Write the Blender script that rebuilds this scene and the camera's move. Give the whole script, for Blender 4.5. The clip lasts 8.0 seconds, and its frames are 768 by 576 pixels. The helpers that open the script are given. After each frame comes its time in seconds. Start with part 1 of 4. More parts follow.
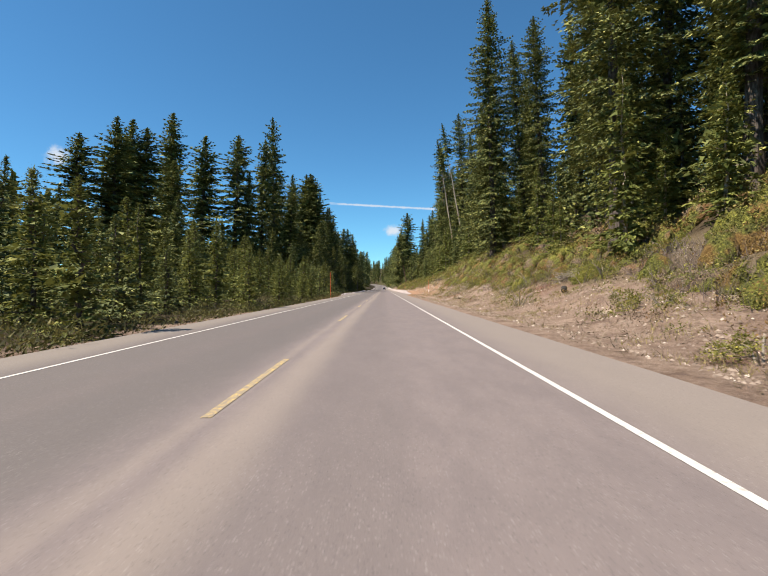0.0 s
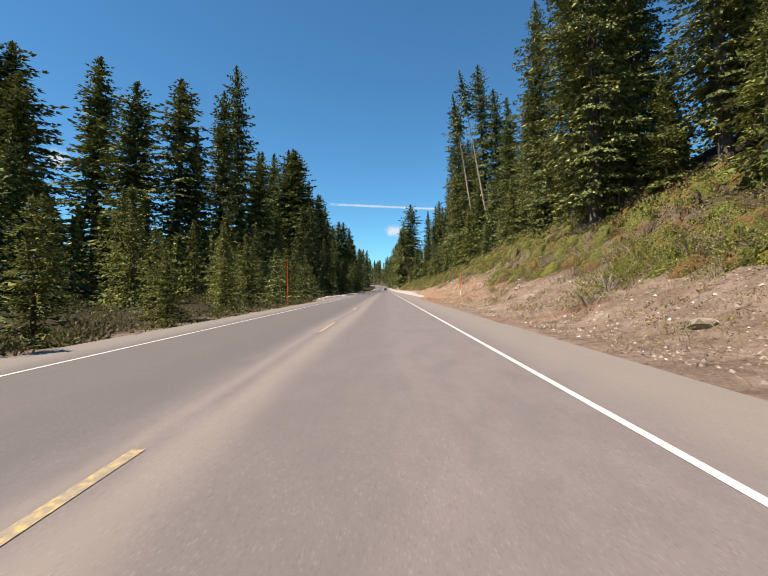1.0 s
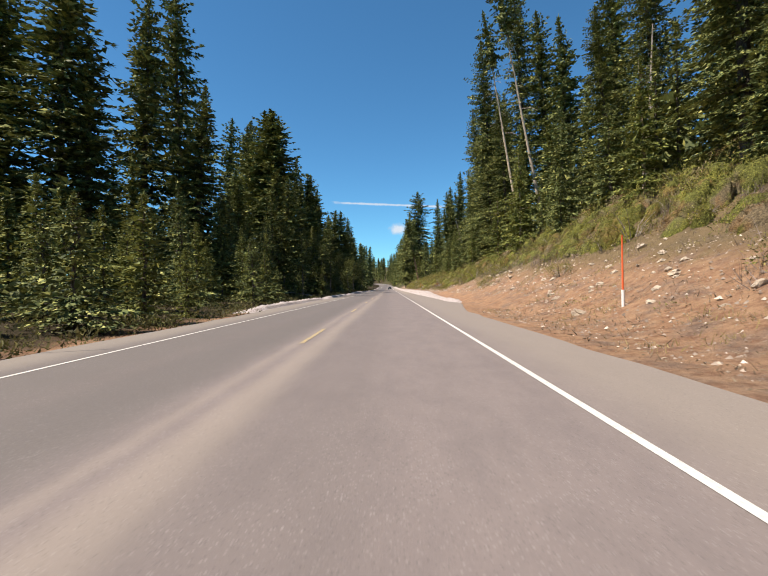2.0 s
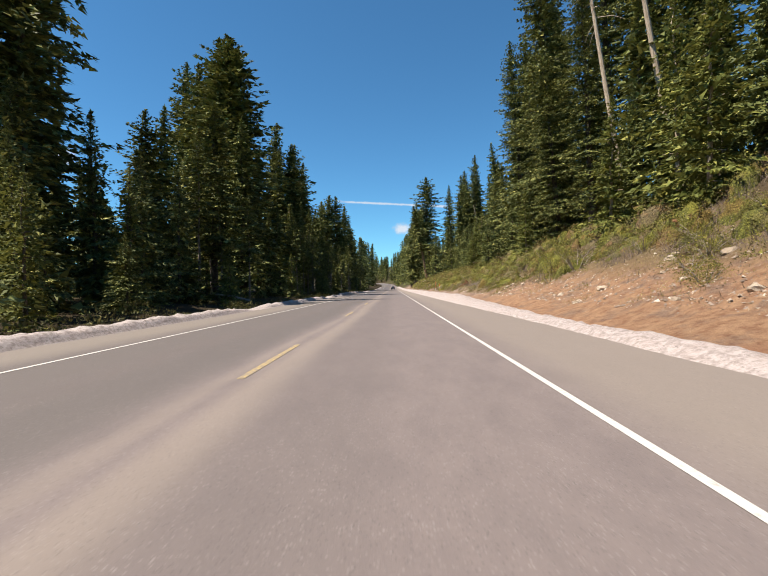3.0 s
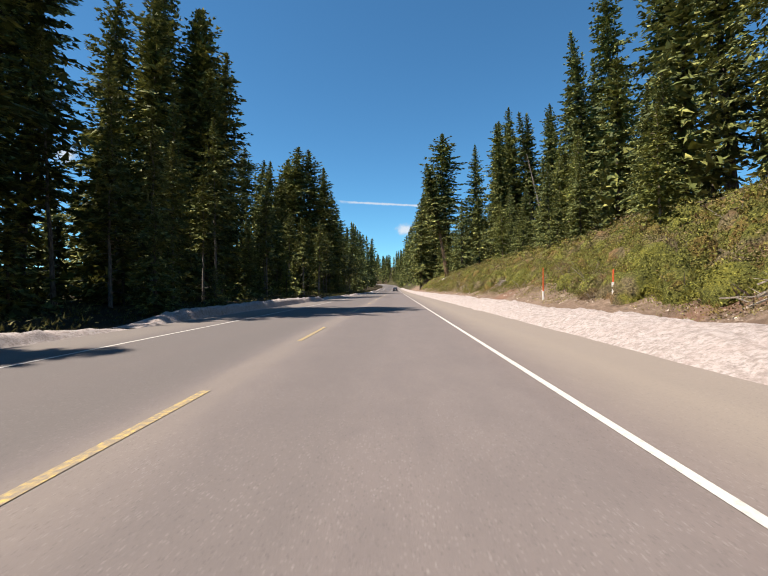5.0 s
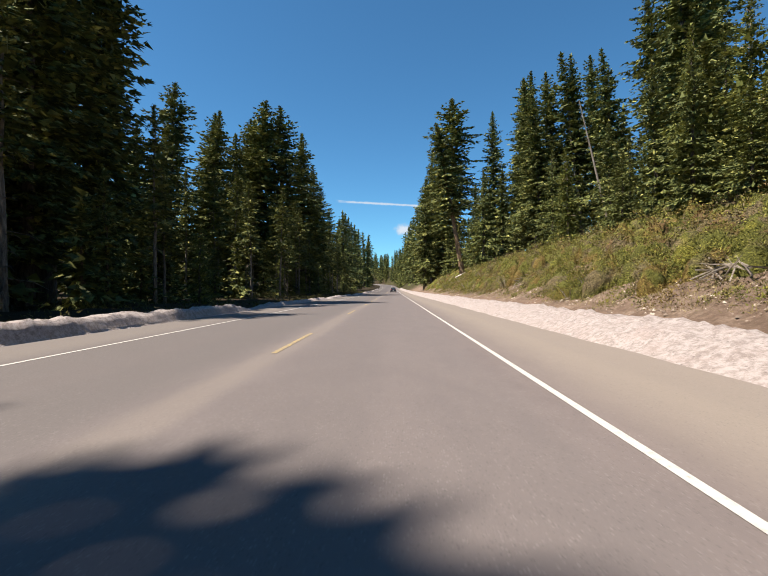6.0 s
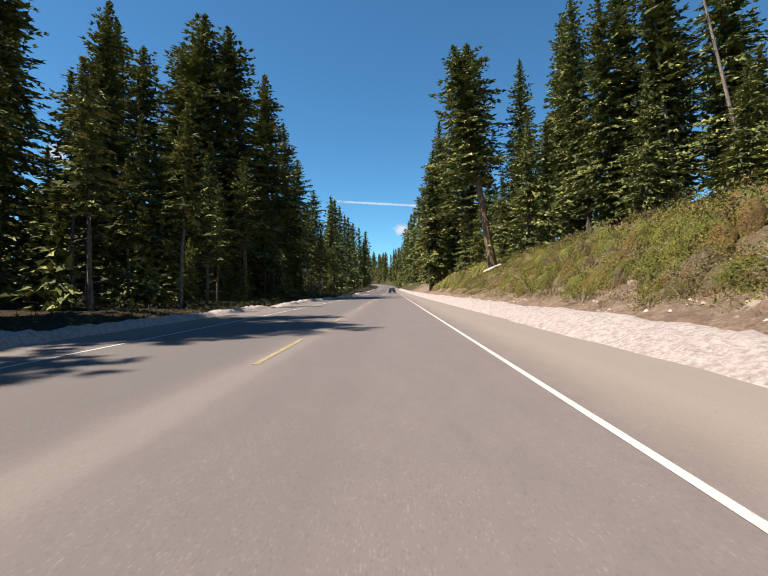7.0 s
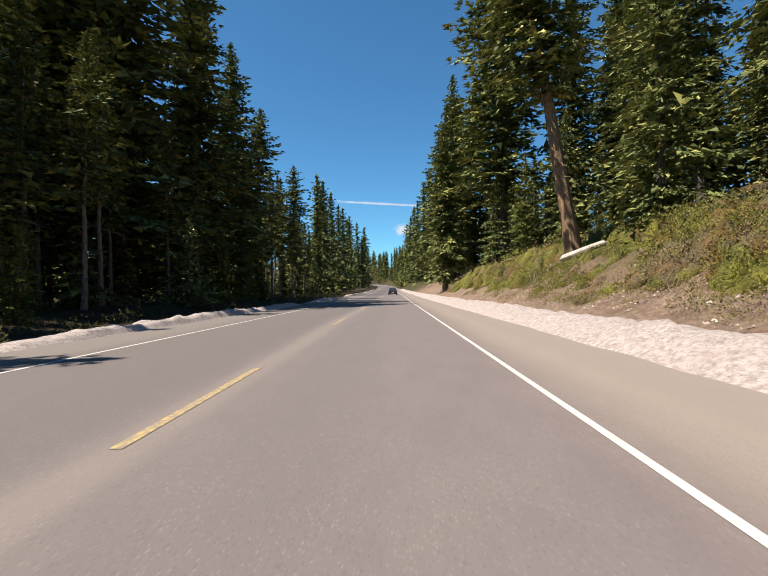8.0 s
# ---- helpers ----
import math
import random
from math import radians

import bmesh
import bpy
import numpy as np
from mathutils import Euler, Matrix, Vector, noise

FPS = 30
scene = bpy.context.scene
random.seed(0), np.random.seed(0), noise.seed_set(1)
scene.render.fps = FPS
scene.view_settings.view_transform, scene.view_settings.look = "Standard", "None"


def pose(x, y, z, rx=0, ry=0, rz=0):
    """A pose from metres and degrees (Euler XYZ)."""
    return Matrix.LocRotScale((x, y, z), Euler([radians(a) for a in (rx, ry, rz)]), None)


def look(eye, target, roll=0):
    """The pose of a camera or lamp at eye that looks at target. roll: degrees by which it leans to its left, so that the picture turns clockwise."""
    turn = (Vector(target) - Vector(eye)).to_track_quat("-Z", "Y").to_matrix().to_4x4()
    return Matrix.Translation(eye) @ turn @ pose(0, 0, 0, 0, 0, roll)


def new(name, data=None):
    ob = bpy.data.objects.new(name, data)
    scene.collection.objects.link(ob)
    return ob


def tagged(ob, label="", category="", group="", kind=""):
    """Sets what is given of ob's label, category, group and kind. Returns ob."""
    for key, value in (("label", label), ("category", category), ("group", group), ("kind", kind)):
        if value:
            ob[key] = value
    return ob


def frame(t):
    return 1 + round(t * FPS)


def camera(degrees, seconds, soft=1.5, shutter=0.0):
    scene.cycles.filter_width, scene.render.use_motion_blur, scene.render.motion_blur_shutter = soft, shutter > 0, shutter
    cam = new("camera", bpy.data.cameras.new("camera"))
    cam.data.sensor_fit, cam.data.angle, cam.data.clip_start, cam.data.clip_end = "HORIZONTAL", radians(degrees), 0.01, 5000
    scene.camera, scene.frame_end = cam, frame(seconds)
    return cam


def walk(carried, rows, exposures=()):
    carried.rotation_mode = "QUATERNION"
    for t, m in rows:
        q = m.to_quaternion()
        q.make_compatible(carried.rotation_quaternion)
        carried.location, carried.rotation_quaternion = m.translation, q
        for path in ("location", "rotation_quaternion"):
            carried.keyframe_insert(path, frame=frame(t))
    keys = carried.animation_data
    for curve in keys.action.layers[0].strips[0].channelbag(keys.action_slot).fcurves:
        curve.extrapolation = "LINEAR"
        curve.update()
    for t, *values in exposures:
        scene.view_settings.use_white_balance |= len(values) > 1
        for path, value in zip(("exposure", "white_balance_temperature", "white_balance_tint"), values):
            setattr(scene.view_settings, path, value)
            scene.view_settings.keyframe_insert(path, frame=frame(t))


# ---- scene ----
# ---------------------------------------------------------------- camera
cam = camera(81.0, 8.0, soft=1.1, shutter=0.03)
PATH = [
    (0, (1.65, -0.822, 1.173), (1.649, 1.178, 1.174), -0.6),
    (0.5, (1.759, 13.525, 1.111), (1.758, 15.525, 1.112), -1.1),
    (1, (1.772, 27.893, 1.107), (1.765, 29.893, 1.112), -1.1),
    (1.5, (1.859, 41.611, 1.14), (1.835, 43.611, 1.14), -1.5),
    (3, (1.928, 83.755, 1.11), (1.886, 85.754, 1.109), -0.9),
    (3.5, (1.929, 97.777, 1.102), (1.883, 99.776, 1.103), -0.6),
    (4, (1.963, 111.24, 1.078), (1.913, 113.239, 1.084), -0.7),
    (4.5, (2.003, 124.209, 1.058), (1.949, 126.209, 1.063), -0.7),
    (6, (2.03, 161.106, 1.06), (1.984, 163.105, 1.067), -0.3),
    (6.5, (2.019, 173.04, 1.06), (1.975, 175.04, 1.067), -0.3),
    (7, (2.018, 184.706, 1.067), (1.977, 186.706, 1.076), -0.5),
    (7.5, (1.99, 196.001, 1.1), (1.947, 198.0, 1.108), -0.6),
    (8, (2.02, 207.3, 1.13), (1.975, 209.3, 1.141), -0.5),
]
walk(cam, [(t, look(eye, target, roll)) for t, eye, target, roll in PATH])
scene.view_settings.exposure = 1.05

# ---------------------------------------------------------------- light
SUN_ELEVATION, SUN_X, SUN_Y = radians(57), -0.95, -0.31      # where the sun stands, seen from the road
world = bpy.data.worlds.new("sky")
scene.world = world
world.use_nodes = True
wn, wl = world.node_tree.nodes, world.node_tree.links
sky = wn.new("ShaderNodeTexSky")
sky.sky_type, sky.sun_disc = "NISHITA", False
sky.sun_elevation, sky.sun_rotation = SUN_ELEVATION, math.atan2(SUN_X, SUN_Y)
sky.altitude, sky.air_density, sky.dust_density, sky.ozone_density = 1500, 1.0, 0.1, 1.0
tint = wn.new("ShaderNodeMix")
tint.data_type, tint.blend_type = "RGBA", "MULTIPLY"
tint.inputs["Factor"].default_value, tint.inputs["B"].default_value = 1.0, (0.53, 1.02, 1.22, 1)
wl.new(sky.outputs["Color"], tint.inputs["A"]), wl.new(tint.outputs["Result"], wn["Background"].inputs["Color"])
wn["Background"].inputs["Strength"].default_value = 0.062
sun_data = bpy.data.lights.new("sun", "SUN")
sun_data.energy, sun_data.angle, sun_data.color = 4.75, radians(0.5), (1.0, 0.896, 0.78)
sun = new("sun", sun_data)
c52, s52 = math.cos(SUN_ELEVATION), math.sin(SUN_ELEVATION)
sun.matrix_world = look((SUN_X * c52 * 90, SUN_Y * c52 * 90, s52 * 90), (0, 0, 0))


# ---------------------------------------------------------------- materials
class Nodes:
    """A small wrapper for node materials."""

    def __init__(self, name):
        self.mat = bpy.data.materials.new(name)
        self.mat.use_nodes = True
        self.n, self.l = self.mat.node_tree.nodes, self.mat.node_tree.links
        self.bsdf, self.out = self.n["Principled BSDF"], self.n["Material Output"]
        self.coord = self.n.new("ShaderNodeTexCoord").outputs["Object"]

    def put(self, value, socket):
        if isinstance(value, (int, float)):
            socket.default_value = value
        elif isinstance(value, tuple):
            socket.default_value = (*value, 1) if len(value) == 3 and len(socket.default_value) == 4 else value
        else:
            self.l.new(value, socket)

    def noise(self, scale, detail=4, rough=0.6, stretch=None):
        node = self.n.new("ShaderNodeTexNoise")
        node.inputs["Scale"].default_value, node.inputs["Detail"].default_value, node.inputs["Roughness"].default_value = scale, detail, rough
        vec = self.coord
        if stretch:
            m = self.n.new("ShaderNodeMapping")
            m.inputs["Scale"].default_value = stretch
            self.l.new(self.coord, m.inputs["Vector"])
            vec = m.outputs["Vector"]
        self.l.new(vec, node.inputs["Vector"])
        return node.outputs["Fac"]

    def math(self, op, a, b=0.0, clamp=False):
        node = self.n.new("ShaderNodeMath")
        node.operation, node.use_clamp = op, clamp
        self.put(a, node.inputs[0]), self.put(b, node.inputs[1])
        return node.outputs[0]

    def step(self, value, lo, hi):
        node = self.n.new("ShaderNodeMapRange")
        node.interpolation_type = "SMOOTHSTEP"
        self.put(value, node.inputs["Value"])
        node.inputs["From Min"].default_value, node.inputs["From Max"].default_value = lo, hi
        return node.outputs["Result"]

    def mix(self, fac, a, b):
        node = self.n.new("ShaderNodeMix")
        node.data_type = "RGBA"
        self.put(fac, node.inputs["Factor"]), self.put(a, node.inputs["A"]), self.put(b, node.inputs["B"])
        return node.outputs["Result"]

    def xyz(self):
        node = self.n.new("ShaderNodeSeparateXYZ")
        self.l.new(self.coord, node.inputs[0])
        return node.outputs

    def island(self):
        return self.n.new("ShaderNodeNewGeometry").outputs["Random Per Island"]

    def random(self):
        return self.n.new("ShaderNodeObjectInfo").outputs["Random"]

    def finish(self, color, rough=0.9, bump=None, strength=0.4, distance=0.02, specular=0.3):
        self.put(color, self.bsdf.inputs["Base Color"]), self.put(rough, self.bsdf.inputs["Roughness"])
        self.bsdf.inputs["Specular IOR Level"].default_value = specular
        if bump is not None:
            node = self.n.new("ShaderNodeBump")
            node.inputs["Strength"].default_value, node.inputs["Distance"].default_value = strength, distance
            self.l.new(bump, node.inputs["Height"]), self.l.new(node.outputs["Normal"], self.bsdf.inputs["Normal"])
        return self.mat


def foliage(name, dark, mid, light, glow=0.3, clump=0.9):
    m = Nodes(name)
    c = m.mix(m.island(), dark, mid)
    c = m.mix(m.step(m.island(), 0.75, 1.0), c, light)
    c = m.mix(m.math("MULTIPLY", m.random(), 0.45), c, tuple(v * 0.6 for v in mid))
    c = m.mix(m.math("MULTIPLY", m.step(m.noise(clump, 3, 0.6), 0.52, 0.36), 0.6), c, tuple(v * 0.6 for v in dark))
    m.finish(c, 0.65, specular=0.15)
    t = m.n.new("ShaderNodeBsdfTranslucent")
    m.put(m.mix(0.5, c, light), t.inputs["Color"])
    mix = m.n.new("ShaderNodeMixShader")
    mix.inputs[0].default_value = glow
    m.l.new(m.bsdf.outputs[0], mix.inputs[1]), m.l.new(t.outputs[0], mix.inputs[2]), m.l.new(mix.outputs[0], m.out.inputs["Surface"])
    return m.mat


def bark(name, a, b):
    m = Nodes(name)
    n = m.noise(3.0, 6, 0.7, (4, 4, 0.7))
    return m.finish(m.mix(m.step(n, 0.35, 0.7), a, b), 0.95, n, 0.8, 0.06)


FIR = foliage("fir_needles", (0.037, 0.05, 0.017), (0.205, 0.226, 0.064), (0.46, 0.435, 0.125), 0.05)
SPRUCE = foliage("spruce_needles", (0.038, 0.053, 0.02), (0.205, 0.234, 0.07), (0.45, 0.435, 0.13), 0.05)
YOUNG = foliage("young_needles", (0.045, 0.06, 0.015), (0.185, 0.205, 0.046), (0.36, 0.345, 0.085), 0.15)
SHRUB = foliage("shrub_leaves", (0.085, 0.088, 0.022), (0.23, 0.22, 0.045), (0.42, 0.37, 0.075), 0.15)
VERGE = foliage("verge_leaves", (0.045, 0.045, 0.018), (0.11, 0.115, 0.032), (0.21, 0.18, 0.065), 0.2)
SHRUB_DRY = foliage("dry_shrub_leaves", (0.1, 0.065, 0.04), (0.21, 0.14, 0.075), (0.3, 0.22, 0.12), 0.2)
STRAW = foliage("straw_grass", (0.16, 0.13, 0.04), (0.34, 0.28, 0.1), (0.5, 0.42, 0.2), 0.2, 0.5)
TWIGS = foliage("grey_twigs", (0.1, 0.075, 0.065), (0.24, 0.185, 0.16), (0.42, 0.36, 0.33), 0.0, 0.5)
DRY_GRASS = foliage("dry_grass", (0.12, 0.085, 0.055), (0.29, 0.225, 0.15), (0.46, 0.38, 0.27), 0.2)


def make_brush(name, leaves):
    """Mixed brush: yellow-green, olive, brown and rust patches, some metres across; browner where the cut is dry. Single leaves, or the massed twigs behind them."""
    m = Nodes(name)
    y = m.xyz()[1]
    grain = m.noise(17, 6, 0.8)
    tone = m.island() if leaves else m.step(grain, 0.36, 0.66)
    a, b, fine = m.noise(0.42, 3, 0.6), m.noise(0.63, 3, 0.6, (1, 1.2, 1)), m.noise(1.7, 3, 0.6)
    dry = m.math("ADD", m.math("MULTIPLY", m.step(y, 78, 55), 0.3), 0.7)
    c = m.mix(tone, (0.056, 0.061, 0.016), (0.185, 0.184, 0.042))
    c = m.mix(m.step(tone, 0.75, 1.0), c, (0.3, 0.29, 0.062))
    c = m.mix(m.math("MULTIPLY", m.step(b, 0.46, 0.36), 0.6), c, m.mix(tone, (0.12, 0.125, 0.022), (0.32, 0.29, 0.05)))
    brown = m.mix(tone, (0.085, 0.058, 0.043), (0.27, 0.19, 0.14))
    rust = m.mix(tone, (0.14, 0.066, 0.026), (0.27, 0.15, 0.058))
    c = m.mix(m.math("MULTIPLY", m.math("MULTIPLY", m.step(a, 0.51, 0.6), 0.9), dry), c, brown)
    c = m.mix(m.math("MULTIPLY", m.math("MULTIPLY", m.step(b, 0.52, 0.61), 0.7), dry), c, rust)
    c = m.mix(m.math("MULTIPLY", m.step(fine, 0.44, 0.34), 0.4), c, (0.05, 0.045, 0.018))
    return m.finish(c, 0.75, None if leaves else grain, 1.0, 0.1, specular=0.12)


BRUSH, BRUSH_TWIGS = make_brush("slope_brush", True), make_brush("brush_twigs", False)
BARK = bark("fir_bark", (0.05, 0.04, 0.032), (0.16, 0.13, 0.105))
PINE_BARK = bark("pine_bark", (0.125, 0.08, 0.047), (0.34, 0.235, 0.14))
GREY_BARK = bark("grey_bark", (0.1, 0.085, 0.07), (0.27, 0.24, 0.2))
PALE_BARK = bark("pale_bark", (0.26, 0.2, 0.14), (0.48, 0.4, 0.3))
RUSTY_WOOD = bark("rusty_wood", (0.1, 0.045, 0.022), (0.26, 0.13, 0.06))
DEAD_WOOD = bark("dead_wood", (0.18, 0.15, 0.12), (0.38, 0.33, 0.27))


def make_asphalt():
    m = Nodes("asphalt")
    x = m.xyz()[0]
    fine, mid, big = m.noise(38, 4, 0.8), m.noise(2.2, 7, 0.75, (1, 0.35, 1)), m.noise(0.35, 4, 0.6, (1, 0.12, 1))
    wob = m.math("ADD", x, m.math("MULTIPLY", m.math("SUBTRACT", big, 0.5), 0.9))

    def band(at, half, soft):
        return m.math("SUBTRACT", 1.0, m.step(m.math("ABSOLUTE", m.math("SUBTRACT", wob, at)), half, half + soft))

    c = m.mix(m.step(mid, 0.32, 0.66), (0.142, 0.118, 0.112), (0.167, 0.138, 0.129))
    along = m.xyz()[1]
    early, late = m.step(along, 150, 122), m.step(along, 120, 150)
    dust = (0.24, 0.2, 0.166)
    c = m.mix(m.math("MULTIPLY", m.math("MULTIPLY", band(0.44, 0.06, 0.36), 0.58), early), c, dust)
    c = m.mix(m.math("MULTIPLY", m.math("MULTIPLY", band(-0.12, 0.01, 0.2), 0.35), early), c, dust)
    c = m.mix(m.math("MULTIPLY", m.math("MULTIPLY", band(0.02, 0.1, 0.3), 0.62), late), c, dust)
    c = m.mix(m.math("MULTIPLY", m.math("MULTIPLY", band(4.75, 0.05, 0.25), 0.5), m.step(along, 95, 115)), c, (0.22, 0.185, 0.155))
    c = m.mix(m.math("MULTIPLY", m.step(wob, -0.3, -0.9), 0.75), c, (0.103, 0.089, 0.082))
    c = m.mix(m.math("MULTIPLY", band(1.15, 0.3, 0.6), 0.45), c, (0.116, 0.098, 0.092))
    c = m.mix(m.math("MULTIPLY", band(-1.0, 0.35, 0.6), 0.6), c, (0.104, 0.091, 0.085))
    c = m.mix(m.math("MULTIPLY", band(-2.9, 0.35, 0.6), 0.55), c, (0.112, 0.098, 0.09))
    c = m.mix(m.math("MULTIPLY", m.step(wob, 3.4, 4.6), 0.75), c, m.mix(late, (0.205, 0.173, 0.146), (0.245, 0.207, 0.172)))
    c = m.mix(m.math("MULTIPLY", m.step(wob, -3.5, -4.6), 0.75), c, (0.205, 0.175, 0.145))
    c = m.mix(m.math("MULTIPLY", m.step(fine, 0.6, 0.72), 0.4), c, (0.354, 0.323, 0.293))
    c = m.mix(m.math("MULTIPLY", m.step(fine, 0.42, 0.28), 0.45), c, (0.054, 0.049, 0.046))
    c = m.mix(m.math("MULTIPLY", m.math("MULTIPLY", late, 0.45), m.step(wob, 3.8, 3.0)), c, (0.14, 0.125, 0.121))
    stones = m.n.new("ShaderNodeTexVoronoi")
    stones.inputs["Scale"].default_value = 60
    m.l.new(m.coord, stones.inputs["Vector"])
    pick = m.n.new("ShaderNodeSeparateColor")
    m.l.new(stones.outputs["Color"], pick.inputs[0])
    dot = m.math("MULTIPLY", m.step(stones.outputs["Distance"], 0.5, 0.25), m.step(pick.outputs[0], 0.8, 0.84))
    c = m.mix(m.math("MULTIPLY", dot, m.math("MULTIPLY", m.step(mid, 0.3, 0.6), 0.26)), c, (0.385, 0.354, 0.33))
    pit = m.math("MULTIPLY", m.step(stones.outputs["Distance"], 0.5, 0.25), m.step(pick.outputs[1], 0.82, 0.86))
    c = m.mix(m.math("MULTIPLY", pit, 0.34), c, (0.046, 0.042, 0.041))
    return m.finish(c, 0.85, fine, 0.35, 0.01, 0.3)


def make_paint(name, color, worn):
    m = Nodes(name)
    n = m.noise(17, 6, 0.8)
    return m.finish(m.mix(m.step(n, worn - 0.06, worn + 0.2), (0.22, 0.183, 0.14), color), 0.75, m.noise(60, 2), 0.2, 0.005)


def make_ground():
    m = Nodes("bank_soil")
    x, y, _ = m.xyz()
    fine, mid, big = m.noise(9, 6, 0.75), m.noise(0.9, 6, 0.7), m.noise(0.13, 4, 0.6)
    grain = m.noise(31, 5, 0.8)
    c = m.mix(m.step(mid, 0.32, 0.7), (0.18, 0.122, 0.09), (0.31, 0.228, 0.17))
    c = m.mix(m.step(fine, 0.55, 0.8), c, (0.37, 0.31, 0.25))
    c = m.mix(m.math("MULTIPLY", m.step(grain, 0.5, 0.34), 0.6), c, (0.085, 0.06, 0.046))
    c = m.mix(m.math("MULTIPLY", m.step(grain, 0.56, 0.7), 0.6), c, (0.42, 0.36, 0.3))
    spot = m.noise(3.3, 6, 0.75)
    c = m.mix(m.math("MULTIPLY", m.step(spot, 0.5, 0.62), 0.6), c, (0.115, 0.078, 0.058))
    c = m.mix(m.math("MULTIPLY", m.step(spot, 0.42, 0.32), 0.45), c, (0.36, 0.29, 0.225))
    gx, gy = m.math("SUBTRACT", x, 12.9), m.math("MULTIPLY", m.math("SUBTRACT", y, 45.2), 0.7)
    gully = m.math("ADD", m.math("SQRT", m.math("ADD", m.math("MULTIPLY", gx, gx), m.math("MULTIPLY", gy, gy))), m.math("MULTIPLY", m.math("SUBTRACT", mid, 0.5), 3.0))
    c = m.mix(m.math("MULTIPLY", m.step(gully, 1.5, 0.7), 0.8), c, (0.33, 0.16, 0.08))
    gx, gy = m.math("SUBTRACT", x, 12.3), m.math("SUBTRACT", y, 62.6)
    run = m.math("ADD", m.math("ABSOLUTE", m.math("SUBTRACT", gy, m.math("MULTIPLY", gx, 1.0))), m.math("MULTIPLY", m.math("SUBTRACT", mid, 0.5), 1.6))
    slide = m.math("MULTIPLY", m.step(run, 1.0, 0.45), m.step(m.math("ABSOLUTE", gx), 2.0, 1.2))
    c = m.mix(m.math("MULTIPLY", slide, 0.9), c, (0.36, 0.18, 0.075))
    c = m.mix(m.math("MULTIPLY", m.step(fine, 0.42, 0.25), 0.7), c, (0.069, 0.046, 0.031))
    clay = m.math("MULTIPLY", m.step(m.math("ADD", y, m.math("MULTIPLY", mid, 20)), 62, 76), m.step(m.math("ADD", y, m.math("MULTIPLY", mid, 20)), 140, 118))
    clay = m.math("MULTIPLY", clay, m.step(mid, 0.3, 0.55))
    c = m.mix(m.math("MULTIPLY", clay, 0.72), c, m.mix(m.step(spot, 0.35, 0.65), (0.34, 0.2, 0.105), (0.21, 0.1, 0.052)))
    c = m.mix(m.math("MULTIPLY", m.math("MULTIPLY", m.step(y, 128, 150), m.step(m.noise(5, 5, 0.75), 0.42, 0.58)), 0.6), c, (0.135, 0.095, 0.066))
    red = m.math("MULTIPLY", m.step(big, 0.56, 0.66), 0.5)
    c = m.mix(red, c, (0.2, 0.092, 0.058))
    upper = m.step(m.math("ADD", x, m.math("MULTIPLY", mid, 4)), 12.2, 14.5)
    c = m.mix(m.math("MULTIPLY", upper, 0.8), c, m.mix(mid, (0.08, 0.064, 0.034), (0.15, 0.118, 0.062)))
    # forest duff beyond the brush, with the trees' shade painted into its colour
    shaded_duff = m.step(m.math("ADD", x, m.math("MULTIPLY", mid, 3)), 16.2, 17.6)
    c = m.mix(m.math("MULTIPLY", shaded_duff, 0.9), c, m.mix(fine, (0.035, 0.026, 0.016), (0.09, 0.066, 0.04)))
    far = m.step(y, 300, 360)
    c = m.mix(far, c, m.mix(fine, (0.031, 0.027, 0.014), (0.077, 0.069, 0.031)))
    # west forest floor, coloured near-black to include the shade of the woods
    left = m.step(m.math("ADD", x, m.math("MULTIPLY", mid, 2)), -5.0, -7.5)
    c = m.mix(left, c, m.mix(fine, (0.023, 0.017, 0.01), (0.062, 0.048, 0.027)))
    return m.finish(c, 0.97, fine, 0.9, 0.12, 0.1)


def make_snow():
    m = Nodes("dirty_snow")
    fine, mid = m.noise(14, 6, 0.75), m.noise(1.6, 5, 0.7)
    grain, lump = m.noise(46, 4, 0.8), m.noise(8, 7, 0.8)
    c = m.mix(m.step(lump, 0.42, 0.6), (0.4, 0.35, 0.328), (0.235, 0.194, 0.175))
    c = m.mix(m.math("MULTIPLY", m.step(mid, 0.48, 0.66), 0.4), c, (0.34, 0.272, 0.245))
    c = m.mix(m.math("MULTIPLY", m.step(fine, 0.58, 0.65), 0.75), c, (0.1, 0.075, 0.062))
    c = m.mix(m.math("MULTIPLY", m.step(grain, 0.54, 0.68), 0.5), c, (0.54, 0.486, 0.455))
    c = m.mix(m.math("MULTIPLY", m.step(grain, 0.42, 0.3), 0.5), c, (0.1, 0.078, 0.065))
    return m.finish(c, 0.8, m.math("ADD", m.math("MULTIPLY", fine, 0.6), lump), 0.5, 0.08, 0.3)


def make_stone(name, a, b):
    m = Nodes(name)
    n = m.noise(7, 6, 0.7)
    return m.finish(m.mix(m.random(), m.mix(n, a, b), m.mix(n, b, a)), 0.9, n, 0.6, 0.05)


def plain(name, color, rough=0.5, metal=0.0):
    m = Nodes(name)
    n = m.noise(12, 4)
    m.finish(m.mix(m.math("MULTIPLY", n, 0.5), color, tuple(v * 0.6 for v in color)), rough)
    m.bsdf.inputs["Metallic"].default_value = metal
    return m.mat


